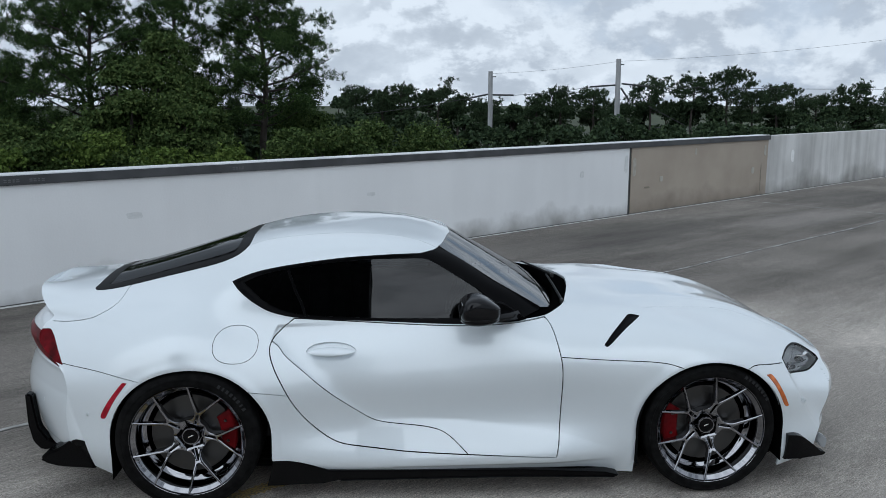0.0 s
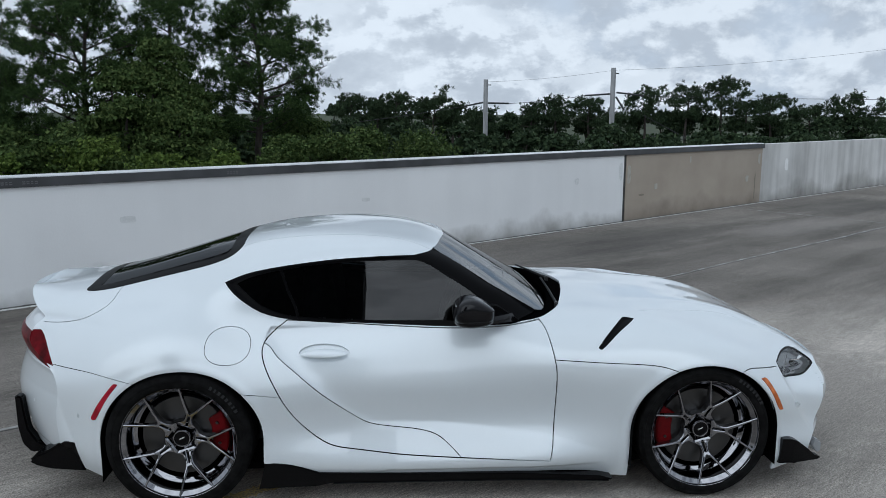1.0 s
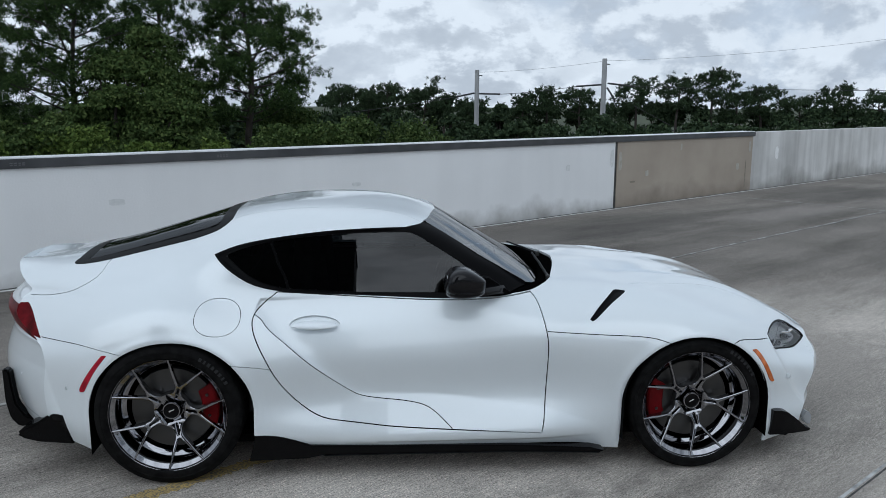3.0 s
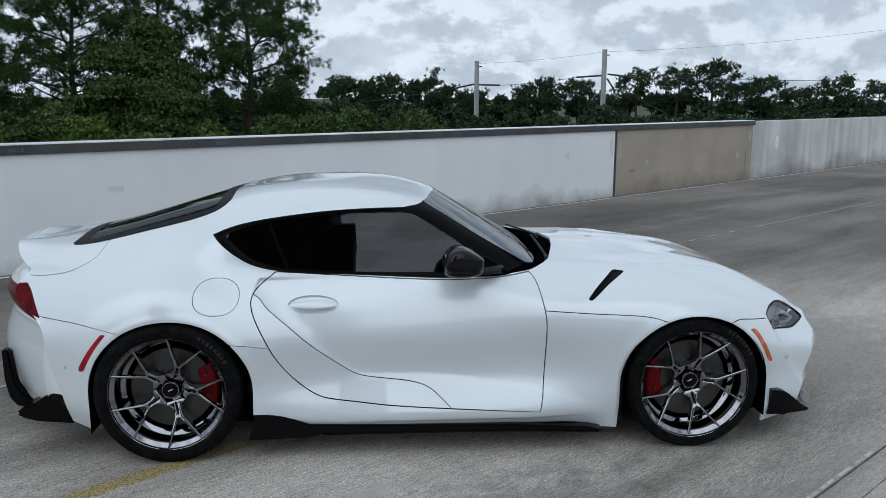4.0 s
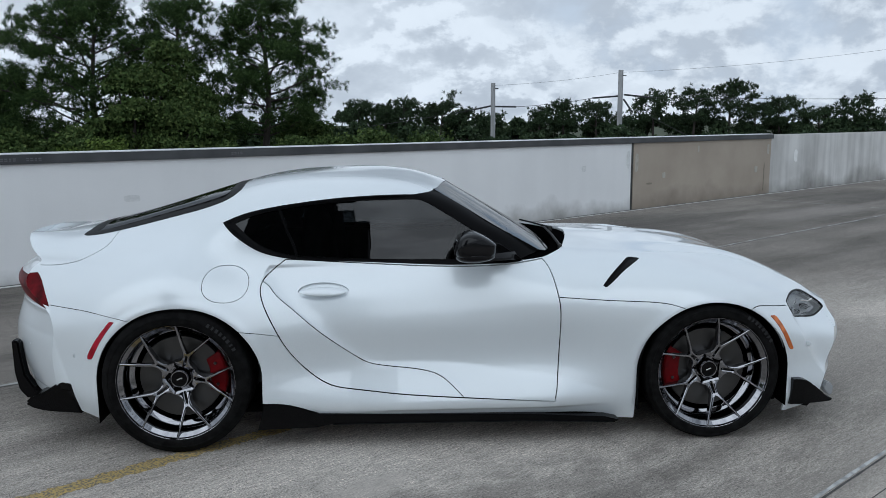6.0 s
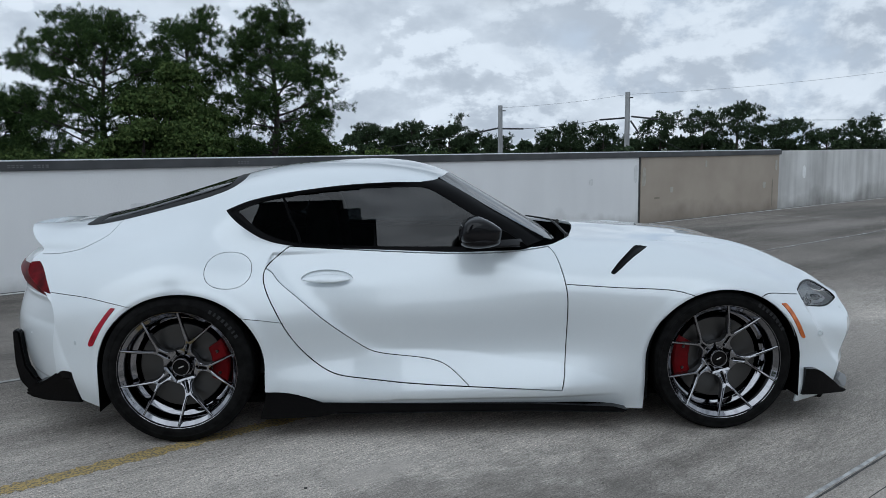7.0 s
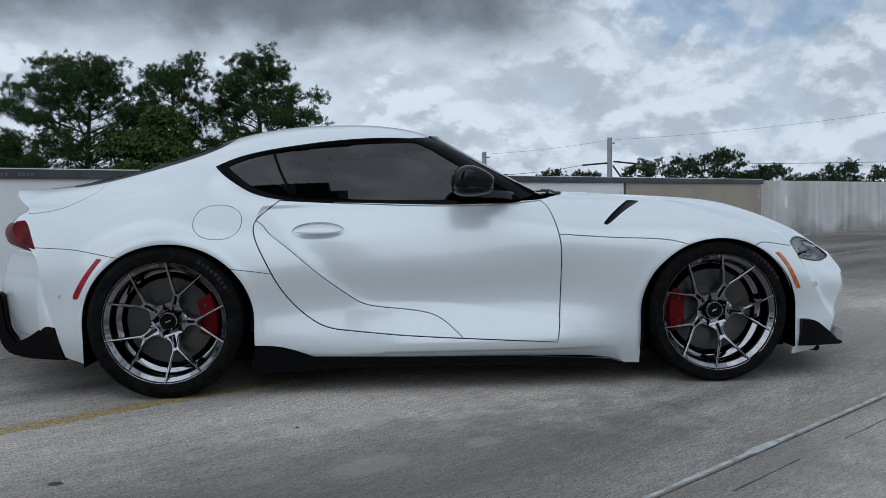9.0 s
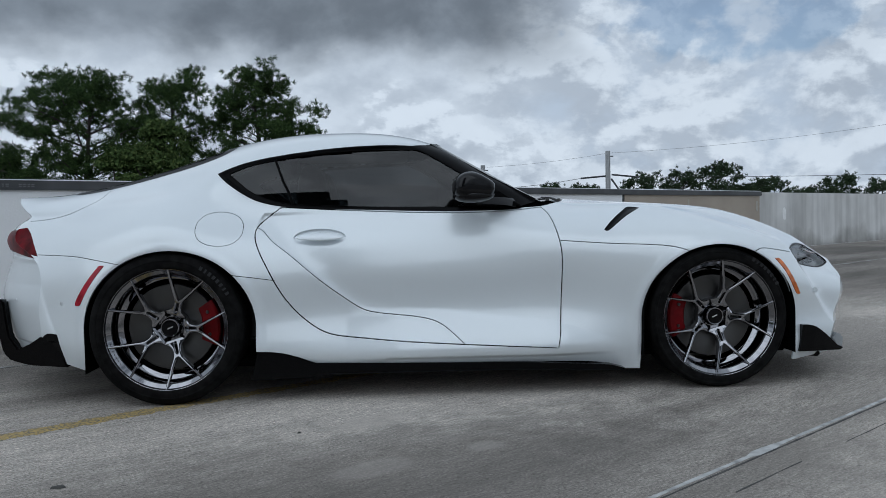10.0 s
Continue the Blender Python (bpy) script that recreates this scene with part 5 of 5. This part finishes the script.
# headlight insides: dark housing, chrome bowls and a light guide
for title, _ in (("headlight", 0),):
    for lens in panels.get(title, []):
        pts = [v.co.copy() for v in lens.data.vertices]
        c = sum(pts, Vector()) / len(pts)
        side = -1 if c.y < 0 else 1
        me = lens.data.copy()
        for v in me.vertices:
            v.co = c + (v.co - c) * .97 + Vector((-.030, -side * .022, -.010))
        me.materials.clear()
        part("lamp_housing", me, LAMP_GLASS, lens)
        for k in (-1, 1):
            bowl = rounded((c.x + k * .050 - .016, c.y - side * (k * .055 + .006), c.z - .030), (.030, .022, .015), 2.4, 24, 14)
            smooth_part("lamp_bowl", bowl, BLACK_GLOSS, lens, "dark projector bowl")
        for dz, w in ((.030, .016), (-.010, .006), (-.040, .007)):
            bm = swept([(c.x - .075 + dz, c.y + side * .055, c.z + dz + .004), (c.x + dz * .6, c.y + side * .008, c.z + dz - .012), (c.x + .075, c.y - side * .062, c.z + dz - .018)], [w] * 3, [.006] * 3, None, (0, 0, 1), .8)
            smooth_part("light_guide", bm, CHROME, lens)

# front lip and its corner fins, rear diffuser and bumper fins
bm = bmesh.new()
rows = []
for k in range(25):
    a = -1 + 2 * k / 24
    y = .80 * a
    x = -.03 + float(bowed(np.array(2.10), np.array(y), np.array(.2)))
    rows.append([bm.verts.new((x + dx, y, z)) for dx, z in ((-.06, .118), (-.012, .112), (-.002, .122), (-.005, .135), (-.06, .150))])
for p, q in zip(rows, rows[1:]):
    for k in range(5):
        bm.faces.new((p[k], p[(k + 1) % 5], q[(k + 1) % 5], q[k]))
bm.faces.new(rows[0])
bm.faces.new(rows[-1][::-1])
bmesh.ops.recalc_face_normals(bm, faces=bm.faces)
smooth_part("front_lip", bm, CARBON, car, "black front splitter")
for side in (-1, 1):
    # a flat black blank on the bumper's corner, with a pale fin at its tip
    edge = [(1.647, .277), (1.670, .276), (1.692, .274), (1.715, .267), (1.735, .256), (1.765, .233), (1.795, .210), (1.836, .173), (1.867, .161), (1.872, .154), (1.854, .148), (1.81, .150), (1.766, .151), (1.70, .152), (1.631, .153), (1.635, .18), (1.641, .23)]
    bm = bmesh.new()
    slab(edge, -.010, .035, 0, bm)
    bmesh.ops.triangulate(bm, faces=[f for f in bm.faces if len(f.verts) > 4])
    for v in bm.verts:
        v.co.y = side * (.874 - .55 * max(0, v.co.x - 1.66) ** 1.5 - v.co.y)
    bmesh.ops.recalc_face_normals(bm, faces=bm.faces)
    part("corner_vent", bm, CARBON, car, "flat black corner blank")
    fin = slab([(1.885, .216), (1.900, .212), (1.920, .200), (1.925, .170), (1.916, .140), (1.895, .146), (1.868, .184)], side * .70, side * .745, .006)
    smooth_part("corner_fin", fin, FIN_GREY, car, "pale grey corner fin")
    bm = slab([(-2.121, .455), (-2.087, .448), (-2.078, .36), (-2.066, .278), (-2.025, .212), (-1.981, .196), (-1.99, .165), (-2.06, .155), (-2.100, .20), (-2.118, .29)], side * .555, side * .50, .008)
    smooth_part("bumper_fin", bm, CARBON, car, "black rear bumper fin")
    bm = slab([(-1.702, .163), (-1.742, .312), (-1.815, .310), (-1.85, .285), (-1.885, .265), (-1.93, .250), (-1.965, .222), (-1.945, .20), (-1.87, .178)], side * .808, side * .68, .010)
    smooth_part("diffuser_corner", bm, CARBON, car, "black rear diffuser corner")
part("diffuser", block((-2.05, -.50, .21), (-1.8, .50, .27), .02), CARBON, car, "black rear diffuser")

# wipers
for y0, x0, y1, x1 in ((-.50, .585, .02, .60), (.05, .64, .48, .53)):
    def on(x, y):
        near = np.argmin(((whole[:, :, :2] - [x, y]) ** 2).sum(2) + (whole[:, :, 2] < .8))
        return Vector((x, y, float(whole.reshape(-1, 3)[near, 2]) - .004))
    arm = swept([on(x0, y0) + Vector((0, 0, .012)), on((x0 + x1) / 2, (y0 + y1) / 2) + Vector((0, 0, .014)), on(x1, y1) + Vector((0, 0, .014))], [.014, .011, .009], [.010, .009, .008], None, (0, 0, 1))
    wiper = smooth_part("wiper", arm, BLACK, car, "black wiper arm")
    part("wiper_pivot", block((x0 - .010, y0 - .010, .83), (x0 + .010, y0 + .010, on(x0, y0).z + .016), .004), DISC, wiper)

# cabin
for side in (-1, 1):
    part("door_lining", block((-1.0, side * .66 - .02, .25), (.42, side * .66 + .02, .835), .015), CABIN, car)
part("parcel_shelf", block((-1.75, -.42, .80), (-.95, .42, .83), .02), CABIN, car)
part("rear_bulkhead", block((-1.0, -.62, .2), (-.93, .62, .88), .02), CABIN, car)
part("dashboard", rounded((.38, 0, .745), (.22, .60, .085), 3.5), CABIN, car)
part("headliner", block((-.80, -.36, 1.13), (-.15, .36, 1.14), .004), CABIN, car)
for side in (-1, 1):
    m = Matrix.Translation((-.36, side * .34, .30))
    seat = smooth_part("seat", shift(rounded((0, 0, .06), (.27, .25, .09), 3), m), CABIN, car, "black bucket seat")
    bm = rounded((-.26, 0, .42), (.085, .25, .36), 3, 32, 20, lambda u, v, w: (u - .55 * w * .6, v * (1 - .28 * max(0, w)), w))
    smooth_part("seat_back", shift(bm, m), CABIN, seat)
    bm = rounded((-.40, 0, .79), (.05, .13, .09), 3)
    smooth_part("headrest", shift(bm, m), CABIN, seat)
wheel_ring = lathe([(.185 + .014 * math.cos(2 * math.pi * k / 10), .014 * math.sin(2 * math.pi * k / 10)) for k in range(11)], 40)
wheel_ring.transform(Matrix.Translation((.12, .34, .78)) @ Matrix.Rotation(radians(90), 4, "Z") @ Matrix.Rotation(radians(22), 4, "X"))
smooth_part("steering_wheel", wheel_ring, CABIN, car)


# ---- trees behind the parapet ----
def quad_mesh(name, quads):
    q = np.asarray(quads, float)
    n, k = q.shape[0], q.shape[1]
    me = bpy.data.meshes.new(name)
    me.vertices.add(n * k)
    me.vertices.foreach_set("co", q.reshape(-1))
    me.loops.add(n * k)
    me.loops.foreach_set("vertex_index", np.arange(n * k))
    me.polygons.add(n)
    me.polygons.foreach_set("loop_start", np.arange(n) * k)
    me.update(calc_edges=True)
    return me


def unit(rng, n):
    d = rng.normal(size=(n, 3))
    return d / np.linalg.norm(d, axis=1, keepdims=True)


def needle_tufts(rng, at, out, blades, length, width):
    """Thin blades that spread round each twig's end."""
    n = len(at)
    d = unit(rng, n * blades)
    d = d + np.repeat(out, blades, 0) * .55 + [0, 0, .18]
    d /= np.linalg.norm(d, axis=1, keepdims=True)
    base = np.repeat(at, blades, 0) + unit(rng, n * blades) * .05
    l = rng.uniform(.65, 1.1, (n * blades, 1)) * length
    s = np.cross(d, unit(rng, n * blades))
    s /= np.linalg.norm(s, axis=1, keepdims=True) + 1e-9
    w = width * rng.uniform(.7, 1.3, (n * blades, 1))
    return np.stack([base - s * w * .5, base + s * w * .5, base + d * l + s * w * .3, base + d * l - s * w * .3], 1)


def leaf_cards(rng, at, size):
    n = len(at)
    a = unit(rng, n)
    b = np.cross(a, unit(rng, n))
    b /= np.linalg.norm(b, axis=1, keepdims=True) + 1e-9
    s = size * rng.uniform(.6, 1.25, (n, 1))
    return np.stack([at - a * s, at + b * s * .55, at + a * s, at - b * s * .55], 1)


def tube(bm, pts, radii, sides=8):
    rings = []
    for k, p in enumerate(pts):
        t = (Vector(pts[min(k + 1, len(pts) - 1)]) - Vector(pts[max(k - 1, 0)])).normalized()
        u = t.orthogonal().normalized()
        v = t.cross(u)
        rings.append([bm.verts.new(Vector(p) + (u * math.cos(2 * math.pi * j / sides) + v * math.sin(2 * math.pi * j / sides)) * radii[k]) for j in range(sides)])
    for a, b in zip(rings, rings[1:]):
        for j in range(sides):
            bm.faces.new((a[j], a[(j + 1) % sides], b[(j + 1) % sides], b[j]))
    bm.faces.new(rings[-1])


GROUND = -9.0


def pine(x, y, top, crown_low, spread, seed, label, limbs=30, blades=20, tuft=.25, twigs=5, group="pines behind the parapet", mat=None, dense=1.0, width=.024, lopsided=0.0, tufts=11, clump=1.0):
    """spread: the crown's reach at its widest, by height from its foot to its tip."""
    rng = np.random.default_rng(seed)
    tree = tagged(new("pine_tree"), label, "tree", group)
    tree.location = (x, y, GROUND)
    h = top - GROUND
    lean = rng.uniform(-.25, .25, 2)
    knots = [Vector((lean[0] * math.sin(k * 1.3) * .5, lean[1] * math.sin(k * 1.1 + 1) * .5, h * k / 14)) for k in range(15)]
    bm = bmesh.new()
    tube(bm, knots, [.24 * (1 - .88 * (k / 14) ** 1.3) for k in range(15)], 10)

    def stem(z):
        f = np.clip(z / h * 14, 0, 13.999)
        k = int(f)
        return np.array(knots[k].lerp(knots[k + 1], f - k))
    at, out = [], []
    low = crown_low - GROUND
    for k in range(limbs):
        u = (k + rng.uniform(0, 1)) / limbs
        z = low + (h - low) * u * .97
        reach = np.interp(u, np.linspace(0, 1, len(spread)), spread) * rng.uniform(.62, 1.08)
        a = k * 2.4 + rng.uniform(-.5, .5)
        reach *= 1 + lopsided * math.cos(a)
        p0 = stem(z)
        d = np.array([math.cos(a), math.sin(a), rng.uniform(.02, .35) + .5 * u])
        bend = rng.uniform(-.18, .12)
        pts = [p0 + d * reach * q + np.array([0, 0, bend * reach * q * q]) + rng.normal(size=3) * .05 * q for q in (0, .25, .5, .75, 1.0)]
        r0 = .018 + .028 * reach / 3
        tube(bm, [tuple(q) for q in pts], [r0, r0 * .8, r0 * .6, r0 * .4, r0 * .2], 5)
        for j in range(max(3, int(twigs * (.45 + reach / 3) * dense))):
            q = rng.uniform(.30, 1.0)
            i = min(3, int(q * 4))
            s = pts[i] + (pts[i + 1] - pts[i]) * (q * 4 - i)
            t = d * .7 + rng.normal(size=3) * .75
            t[2] = abs(t[2]) * .6
            t /= np.linalg.norm(t)
            ln = rng.uniform(.30, .85) * (.5 + .2 * reach)
            e = s + t * ln
            if j % 2 == 0:
                tube(bm, [tuple(s), tuple(s + t * ln * .5 + [0, 0, .03]), tuple(e)], [r0 * .35, r0 * .25, r0 * .12], 4)
            for w in range(tufts):
                f = rng.uniform(.70, 1.1)
                at.append(s + t * ln * f + rng.normal(size=3) * [.17 * clump, .17 * clump, .11 * clump])
                out.append(t)
    for k in range(10):
        at.append(stem(h) + rng.normal(size=3) * [.3, .3, .22])
        out.append(np.array([0, 0, 1.0]))
    part("trunk", bm, BARK, tree)
    tree.children[0].data.shade_smooth()
    crown = quad_mesh("crown", needle_tufts(rng, np.array(at), np.array(out), blades, tuft, width))
    part("crown", crown, mat or NEEDLES, tree)
    return tree


def broadleaf(x, y, top, reach, seed, label, leaves=900, size=.10, lobes=9, mat=None, group="broadleaf trees behind the parapet", low=-2.5):
    rng = np.random.default_rng(seed)
    tree = tagged(new("broadleaf_tree"), label, "tree", group)
    tree.location = (x, y, GROUND)
    bm = bmesh.new()
    h = top - GROUND
    tube(bm, [(0, 0, 0), (.1, .05, h * .4), (-.05, .1, h * .7), (.05, 0, h * .93)], [.2, .15, .10, .03], 8)
    at = []
    for k in range(lobes):
        u = rng.uniform(0, 1) if k else 1
        zc = low - GROUND + (h - (low - GROUND)) * u
        rr = reach * (.28 + .22 * rng.uniform()) * (1 if u < .8 else .75)
        a = rng.uniform(0, 2 * math.pi)
        off = reach * (1 - .75 * u ** 2) * rng.uniform(.2, .8)
        c = np.array([off * math.cos(a), off * math.sin(a), min(zc, h - rr * .7)])
        tube(bm, [(0, 0, max(.5, c[2] - off * .8 - .5)), tuple(c * [.6, .6, 1] - [0, 0, .2]), tuple(c)], [.05, .035, .012], 5)
        d = unit(rng, leaves)
        d[:, 2] = np.where(d[:, 2] < -.35, -d[:, 2], d[:, 2])
        bump = 1 + .30 * np.sin(d[:, 0] * 5 + k) * np.sin(d[:, 1] * 6 + 2 * k) + .18 * np.sin(d[:, 2] * 9 + k * 1.7)
        at.append(c + d * rr * bump[:, None] * (rng.uniform(.45, 1, (leaves, 1)) ** .5) * [1, 1, .8])
    part("trunk", bm, BARK, tree)
    part("crown", quad_mesh("crown", leaf_cards(rng, np.concatenate(at), size)), mat or LEAVES, tree)
    return tree


pine(-10.25, 23.8, 5.5, .4, (2.9, 3.3, 3.2, 2.8, 2.2, 1.5, .6), 11, "tall dark green pine with a broad open crown", 44, 23, .115, 7, width=.016, lopsided=-.15, tufts=16, clump=1.0)
pine(-7.70, 24.6, 5.65, 2.0, (.9, 1.2, 1.3, 1.35, 1.1, .5), 12, "slender dark green pine between two broader ones", 25, 23, .115, 7, width=.016, lopsided=.1, tufts=16, clump=1.0)
pine(-4.80, 25.2, 5.85, .9, (2.0, 2.5, 2.6, 2.35, 1.8, 1.1, .4), 13, "tall pine with bare lower trunk and open crown", 42, 23, .115, 7, width=.016, lopsided=.12, tufts=16, clump=1.0)
pine(-14.2, 24.5, 2.7, .2, (2.0, 2.4, 2.0, 1.4, .6), 14, "dark green pine at the end of the row", 26)
rnd = random.Random(5)
LUSH = "dense dark green broadleaf tree rising behind the parapet"
for k, (x, y, top, reach) in enumerate(((-16.5, 20.5, 1.6, 2.4), (-13.6, 19.4, 1.5, 2.2), (-11.6, 20.6, 1.1, 2.1), (-9.4, 21.4, 1.6, 2.1), (-7.5, 22.0, 3.9, 2.3), (-6.5, 23.2, 2.0, 1.7), (-8.6, 19.4, .9, 2.0),
                                        (-5.4, 20.4, .8, 1.9), (-6.6, 18.6, .5, 1.8), (-3.3, 22.4, .9, 2.1), (-1.2, 24.8, 1.1, 2.2), (.9, 27.0, .9, 2.3), (-3.6, 27.5, 1.6, 2.6), (-12.6, 22.6, 1.3, 2.0), (-10.4, 18.6, .7, 1.8), (-8.6, 21.5, 3.0, 1.9), (-7.6, 21.2, 2.9, 1.9), (-6.6, 21.8, 2.6, 1.6), (-8.0, 20.4, 2.1, 2.0), (-6.7, 20.3, 2.0, 1.8))):
    broadleaf(x, y, top, reach, 40 + k, LUSH, 1300, .064, 12, YOUNG if k in (1, 6, 8) else LEAVES)

for k in range(13):
    broadleaf(-17 + k * 1.3 + rnd.uniform(-.3, .3), 17.2 + rnd.uniform(-.8, .8) + .22 * k, .75 + rnd.uniform(-.35, .5), 1.5, 70 + k, "low leafy bush top just behind the parapet", 1000, .06, 10, YOUNG if k % 4 == 1 else LEAVES, "bushes behind the parapet", -2.2)

FAR = "distant dark green tree in the wood line"
RIDGE_X = (-16, -2.3, .8, 3.2, 6.4, 11.7, 13.6, 17.2, 20.0, 21.8, 24.6, 26.7, 29.2, 33, 40)
RIDGE_Z = (2.0, 2.3, 2.4, 2.2, 1.5, 1.5, 1.6, 1.75, 1.75, 1.75, 1.7, 1.5, 1.6, 1.5, 1.4)
for k in range(34):
    x = -14 + k * 1.62 + rnd.uniform(-.5, .5)
    y = 53.6 - .0075 * max(0, x) ** 2 + rnd.uniform(-1, 1)
    z = float(np.interp(x, RIDGE_X, RIDGE_Z)) + rnd.uniform(-.55, .12)
    broadleaf(x, y, z, rnd.uniform(1.7, 2.5), 100 + k, FAR, 430, .125, 12, FAR_LEAVES, "far wood line", -3.5)
for k in range(30):
    x = -9 + k * 1.2 + rnd.uniform(-.4, .4)
    y = 33.8 - .008 * max(0, x) ** 2 + rnd.uniform(-.8, .8)
    z = 1.55 + (float(np.interp(x * 1.55, RIDGE_X, RIDGE_Z)) - 2.5) * .7 + rnd.uniform(-.4, .12)
    broadleaf(x, y, z, rnd.uniform(1.3, 1.9), 200 + k, FAR, 430, .115, 11, FAR_LEAVES, "far wood line", -3.5)
for k, (x, y, z, reach) in enumerate(((-2.6, 50, 3.0, 1.3), (-.9, 50, 2.75, 1.2), (.4, 50, 3.1, 1.3), (2.8, 50, 3.0, 1.9), (4.1, 50, 2.55, 1.4), (6.2, 50, 2.1, 1.2), (9.3, 50, 2.5, 1.2), (11.0, 49.9, 3.0, 1.25), (13.2, 49.8, 2.9, 1.5),
                                      (15.1, 49.7, 2.0, 1.2), (17.0, 49.5, 3.4, 1.9), (19.7, 49.2, 3.6, 1.6), (21.9, 48.9, 4.1, 1.9), (23.6, 48.7, 2.75, 1.5), (25.1, 48.4, 3.05, 1.8), (27.6, 47.9, 2.5, 1.5), (29.9, 47.4, 3.0, 1.7), (31.9, 46.1, 2.7, 1.5))):
    pine(x, y, z - .45, z - 2.3, (reach * .40, reach * .78, reach * .8, reach * .66, reach * .25), 300 + k, "distant pine standing above the wood line", 14, 15, .15, 6, "far pines", FAR_LEAVES, 1.0, .034)
for k in range(24):
    x = -6 + k * 1.45 + rnd.uniform(-.3, .3)
    broadleaf(x, 30.8 - .006 * max(0, x) ** 2, .75 + rnd.uniform(-.2, .25), 1.5, 250 + k, FAR, 320, .11, 10, FAR_LEAVES, "far wood line", -2.5)
broadleaf(32.6, 40.5, 1.15, 2.0, 400, "pale green tree at the end of the wood", 900, .12, 10, YOUNG, "far wood line", -3)

# trees on the other side of the deck, which the side windows mirror
BEHIND = "dense leafy tree standing behind the opposite parapet"
for k, (x, y, top, reach) in enumerate(((-5.6, -18.0, 3.0, 2.6), (-9.6, -15.5, 3.4, 3.0), (-13.5, -12.5, 2.8, 3.0), (1.5, -23, 3.4, 2.6), (6.0, -26, 3.0, 2.6), (-1.5, -21, 2.8, 2.4), (11, -29.5, 3.2, 2.8))):
    broadleaf(x, y, top, reach, 500 + k, BEHIND, 900, .13, 12, LEAVES, "trees behind the opposite parapet", -2.5)

# the tall block across the street, mirrored in the side windows
tower = tagged(new("office_tower"), "tall dark office tower with a stepped side", "building")
tower.location = (-13.8, -44, GROUND)
for name, x0, x1, top in (("main_block", -3.5, 7.5, 50.0), ("side_wing", 7.5, 10.0, 47.0), ("low_wing", 10.0, 12.0, 43.5)):
    body = part(name, block((x0, -8, 0), (x1 - .003, 3, top), .06), FACADE, tower)
    part("parapet", block((x0 - .15, -8.15, top), (x1 + .12, 3.15, top + .7), .04), FACADE, body)
    for level in range(int((top - 2) / 3.6)):
        z = 2.2 + 3.6 * level
        bays = int((x1 - x0) / 1.5)
        for bay in range(bays):
            x = x0 + .35 + bay * (x1 - x0 - .4) / bays
            part("window", block((x, 2.99, z), (x + 1.05, 3.03, z + 1.9)), FACADE_GLASS, body)
mast = bmesh.new()
tube(mast, [(2.5, 0, 50.6), (2.5, 0, 54.0)], [.14, .08], 8)
part("mast", mast, FACADE, tower)

# ---- poles and cables ----
def utility_pole(x, y, top, r):
    pole = tagged(new("utility_pole"), "grey concrete utility pole above the wood line", "pole", "poles in the wood")
    pole.location = (x, y, GROUND)
    bm = bmesh.new()
    tube(bm, [(0, 0, 0), (0, 0, top - GROUND - .02), (0, 0, top - GROUND)], [r * 1.35, r, r * .92], 14)
    part("shaft", bm, POLE, pole).data.shade_smooth()
    bm = bmesh.new()
    bmesh.ops.create_cube(bm, size=1, matrix=Matrix.Translation((.17, 0, top - GROUND - .28)) @ Matrix.Diagonal((.22, .05, .05, 1)))
    part("bracket", bm, CABLE, pole)
    return pole


def cable(pts, r, name="power_cable", label="thin overhead power cable", sag=0.0, mat=None):
    bm = bmesh.new()
    a, b = Vector(pts[0]), Vector(pts[-1])
    line = []
    for k in range(25):
        t = k / 24
        line.append(a.lerp(b, t) - Vector((0, 0, 4 * sag * t * (1 - t))))
    tube(bm, line, [r] * 25, 6)
    ob = part(name, bm, mat or CABLE)
    return tagged(ob, label, "cable", "overhead cables")


PA, PB = (4.86, 38.2), (11.22, 36.95)
utility_pole(*PA, 3.47, .115)
utility_pole(*PB, 4.05, .125)
cable(((*PA, 3.35), (*PB, 3.93)), .006, sag=.10, mat=WIRE)
cable(((*PB, 3.93), (42, 31, 8.4)), .006, sag=.9, mat=WIRE)
cable(((6.05, 37.97, 2.25), (9.85, 37.2, 2.66)), .012, sag=.06)
cable(((12.75, 36.65, 2.66), (44, 30.5, 2.9)), .012, sag=.25)
cable(((3.8, 38.4, 2.1), (-16, 42.2, .4)), .016, sag=.45)
cable(((12.6, 36.2, 1.7), (14.5, 34.9, .55)), .014)
cable(((12.2, 33.8, .72), (19.5, 33.6, .25)), .022, sag=.1)
for a, b in (((4.98, 38.18, 2.27), (6.05, 37.97, 2.25)), ((3.8, 38.4, 2.1), (4.74, 38.22, 2.30)), ((9.85, 37.2, 2.66), (11.1, 36.97, 2.75)), ((11.4, 36.9, 2.82), (12.75, 36.65, 2.66)), ((11.35, 36.8, 2.6), (11.75, 36.6, 1.95))):
    cable((a, b), .045, "insulator", "dark strain insulator between pole and cable")
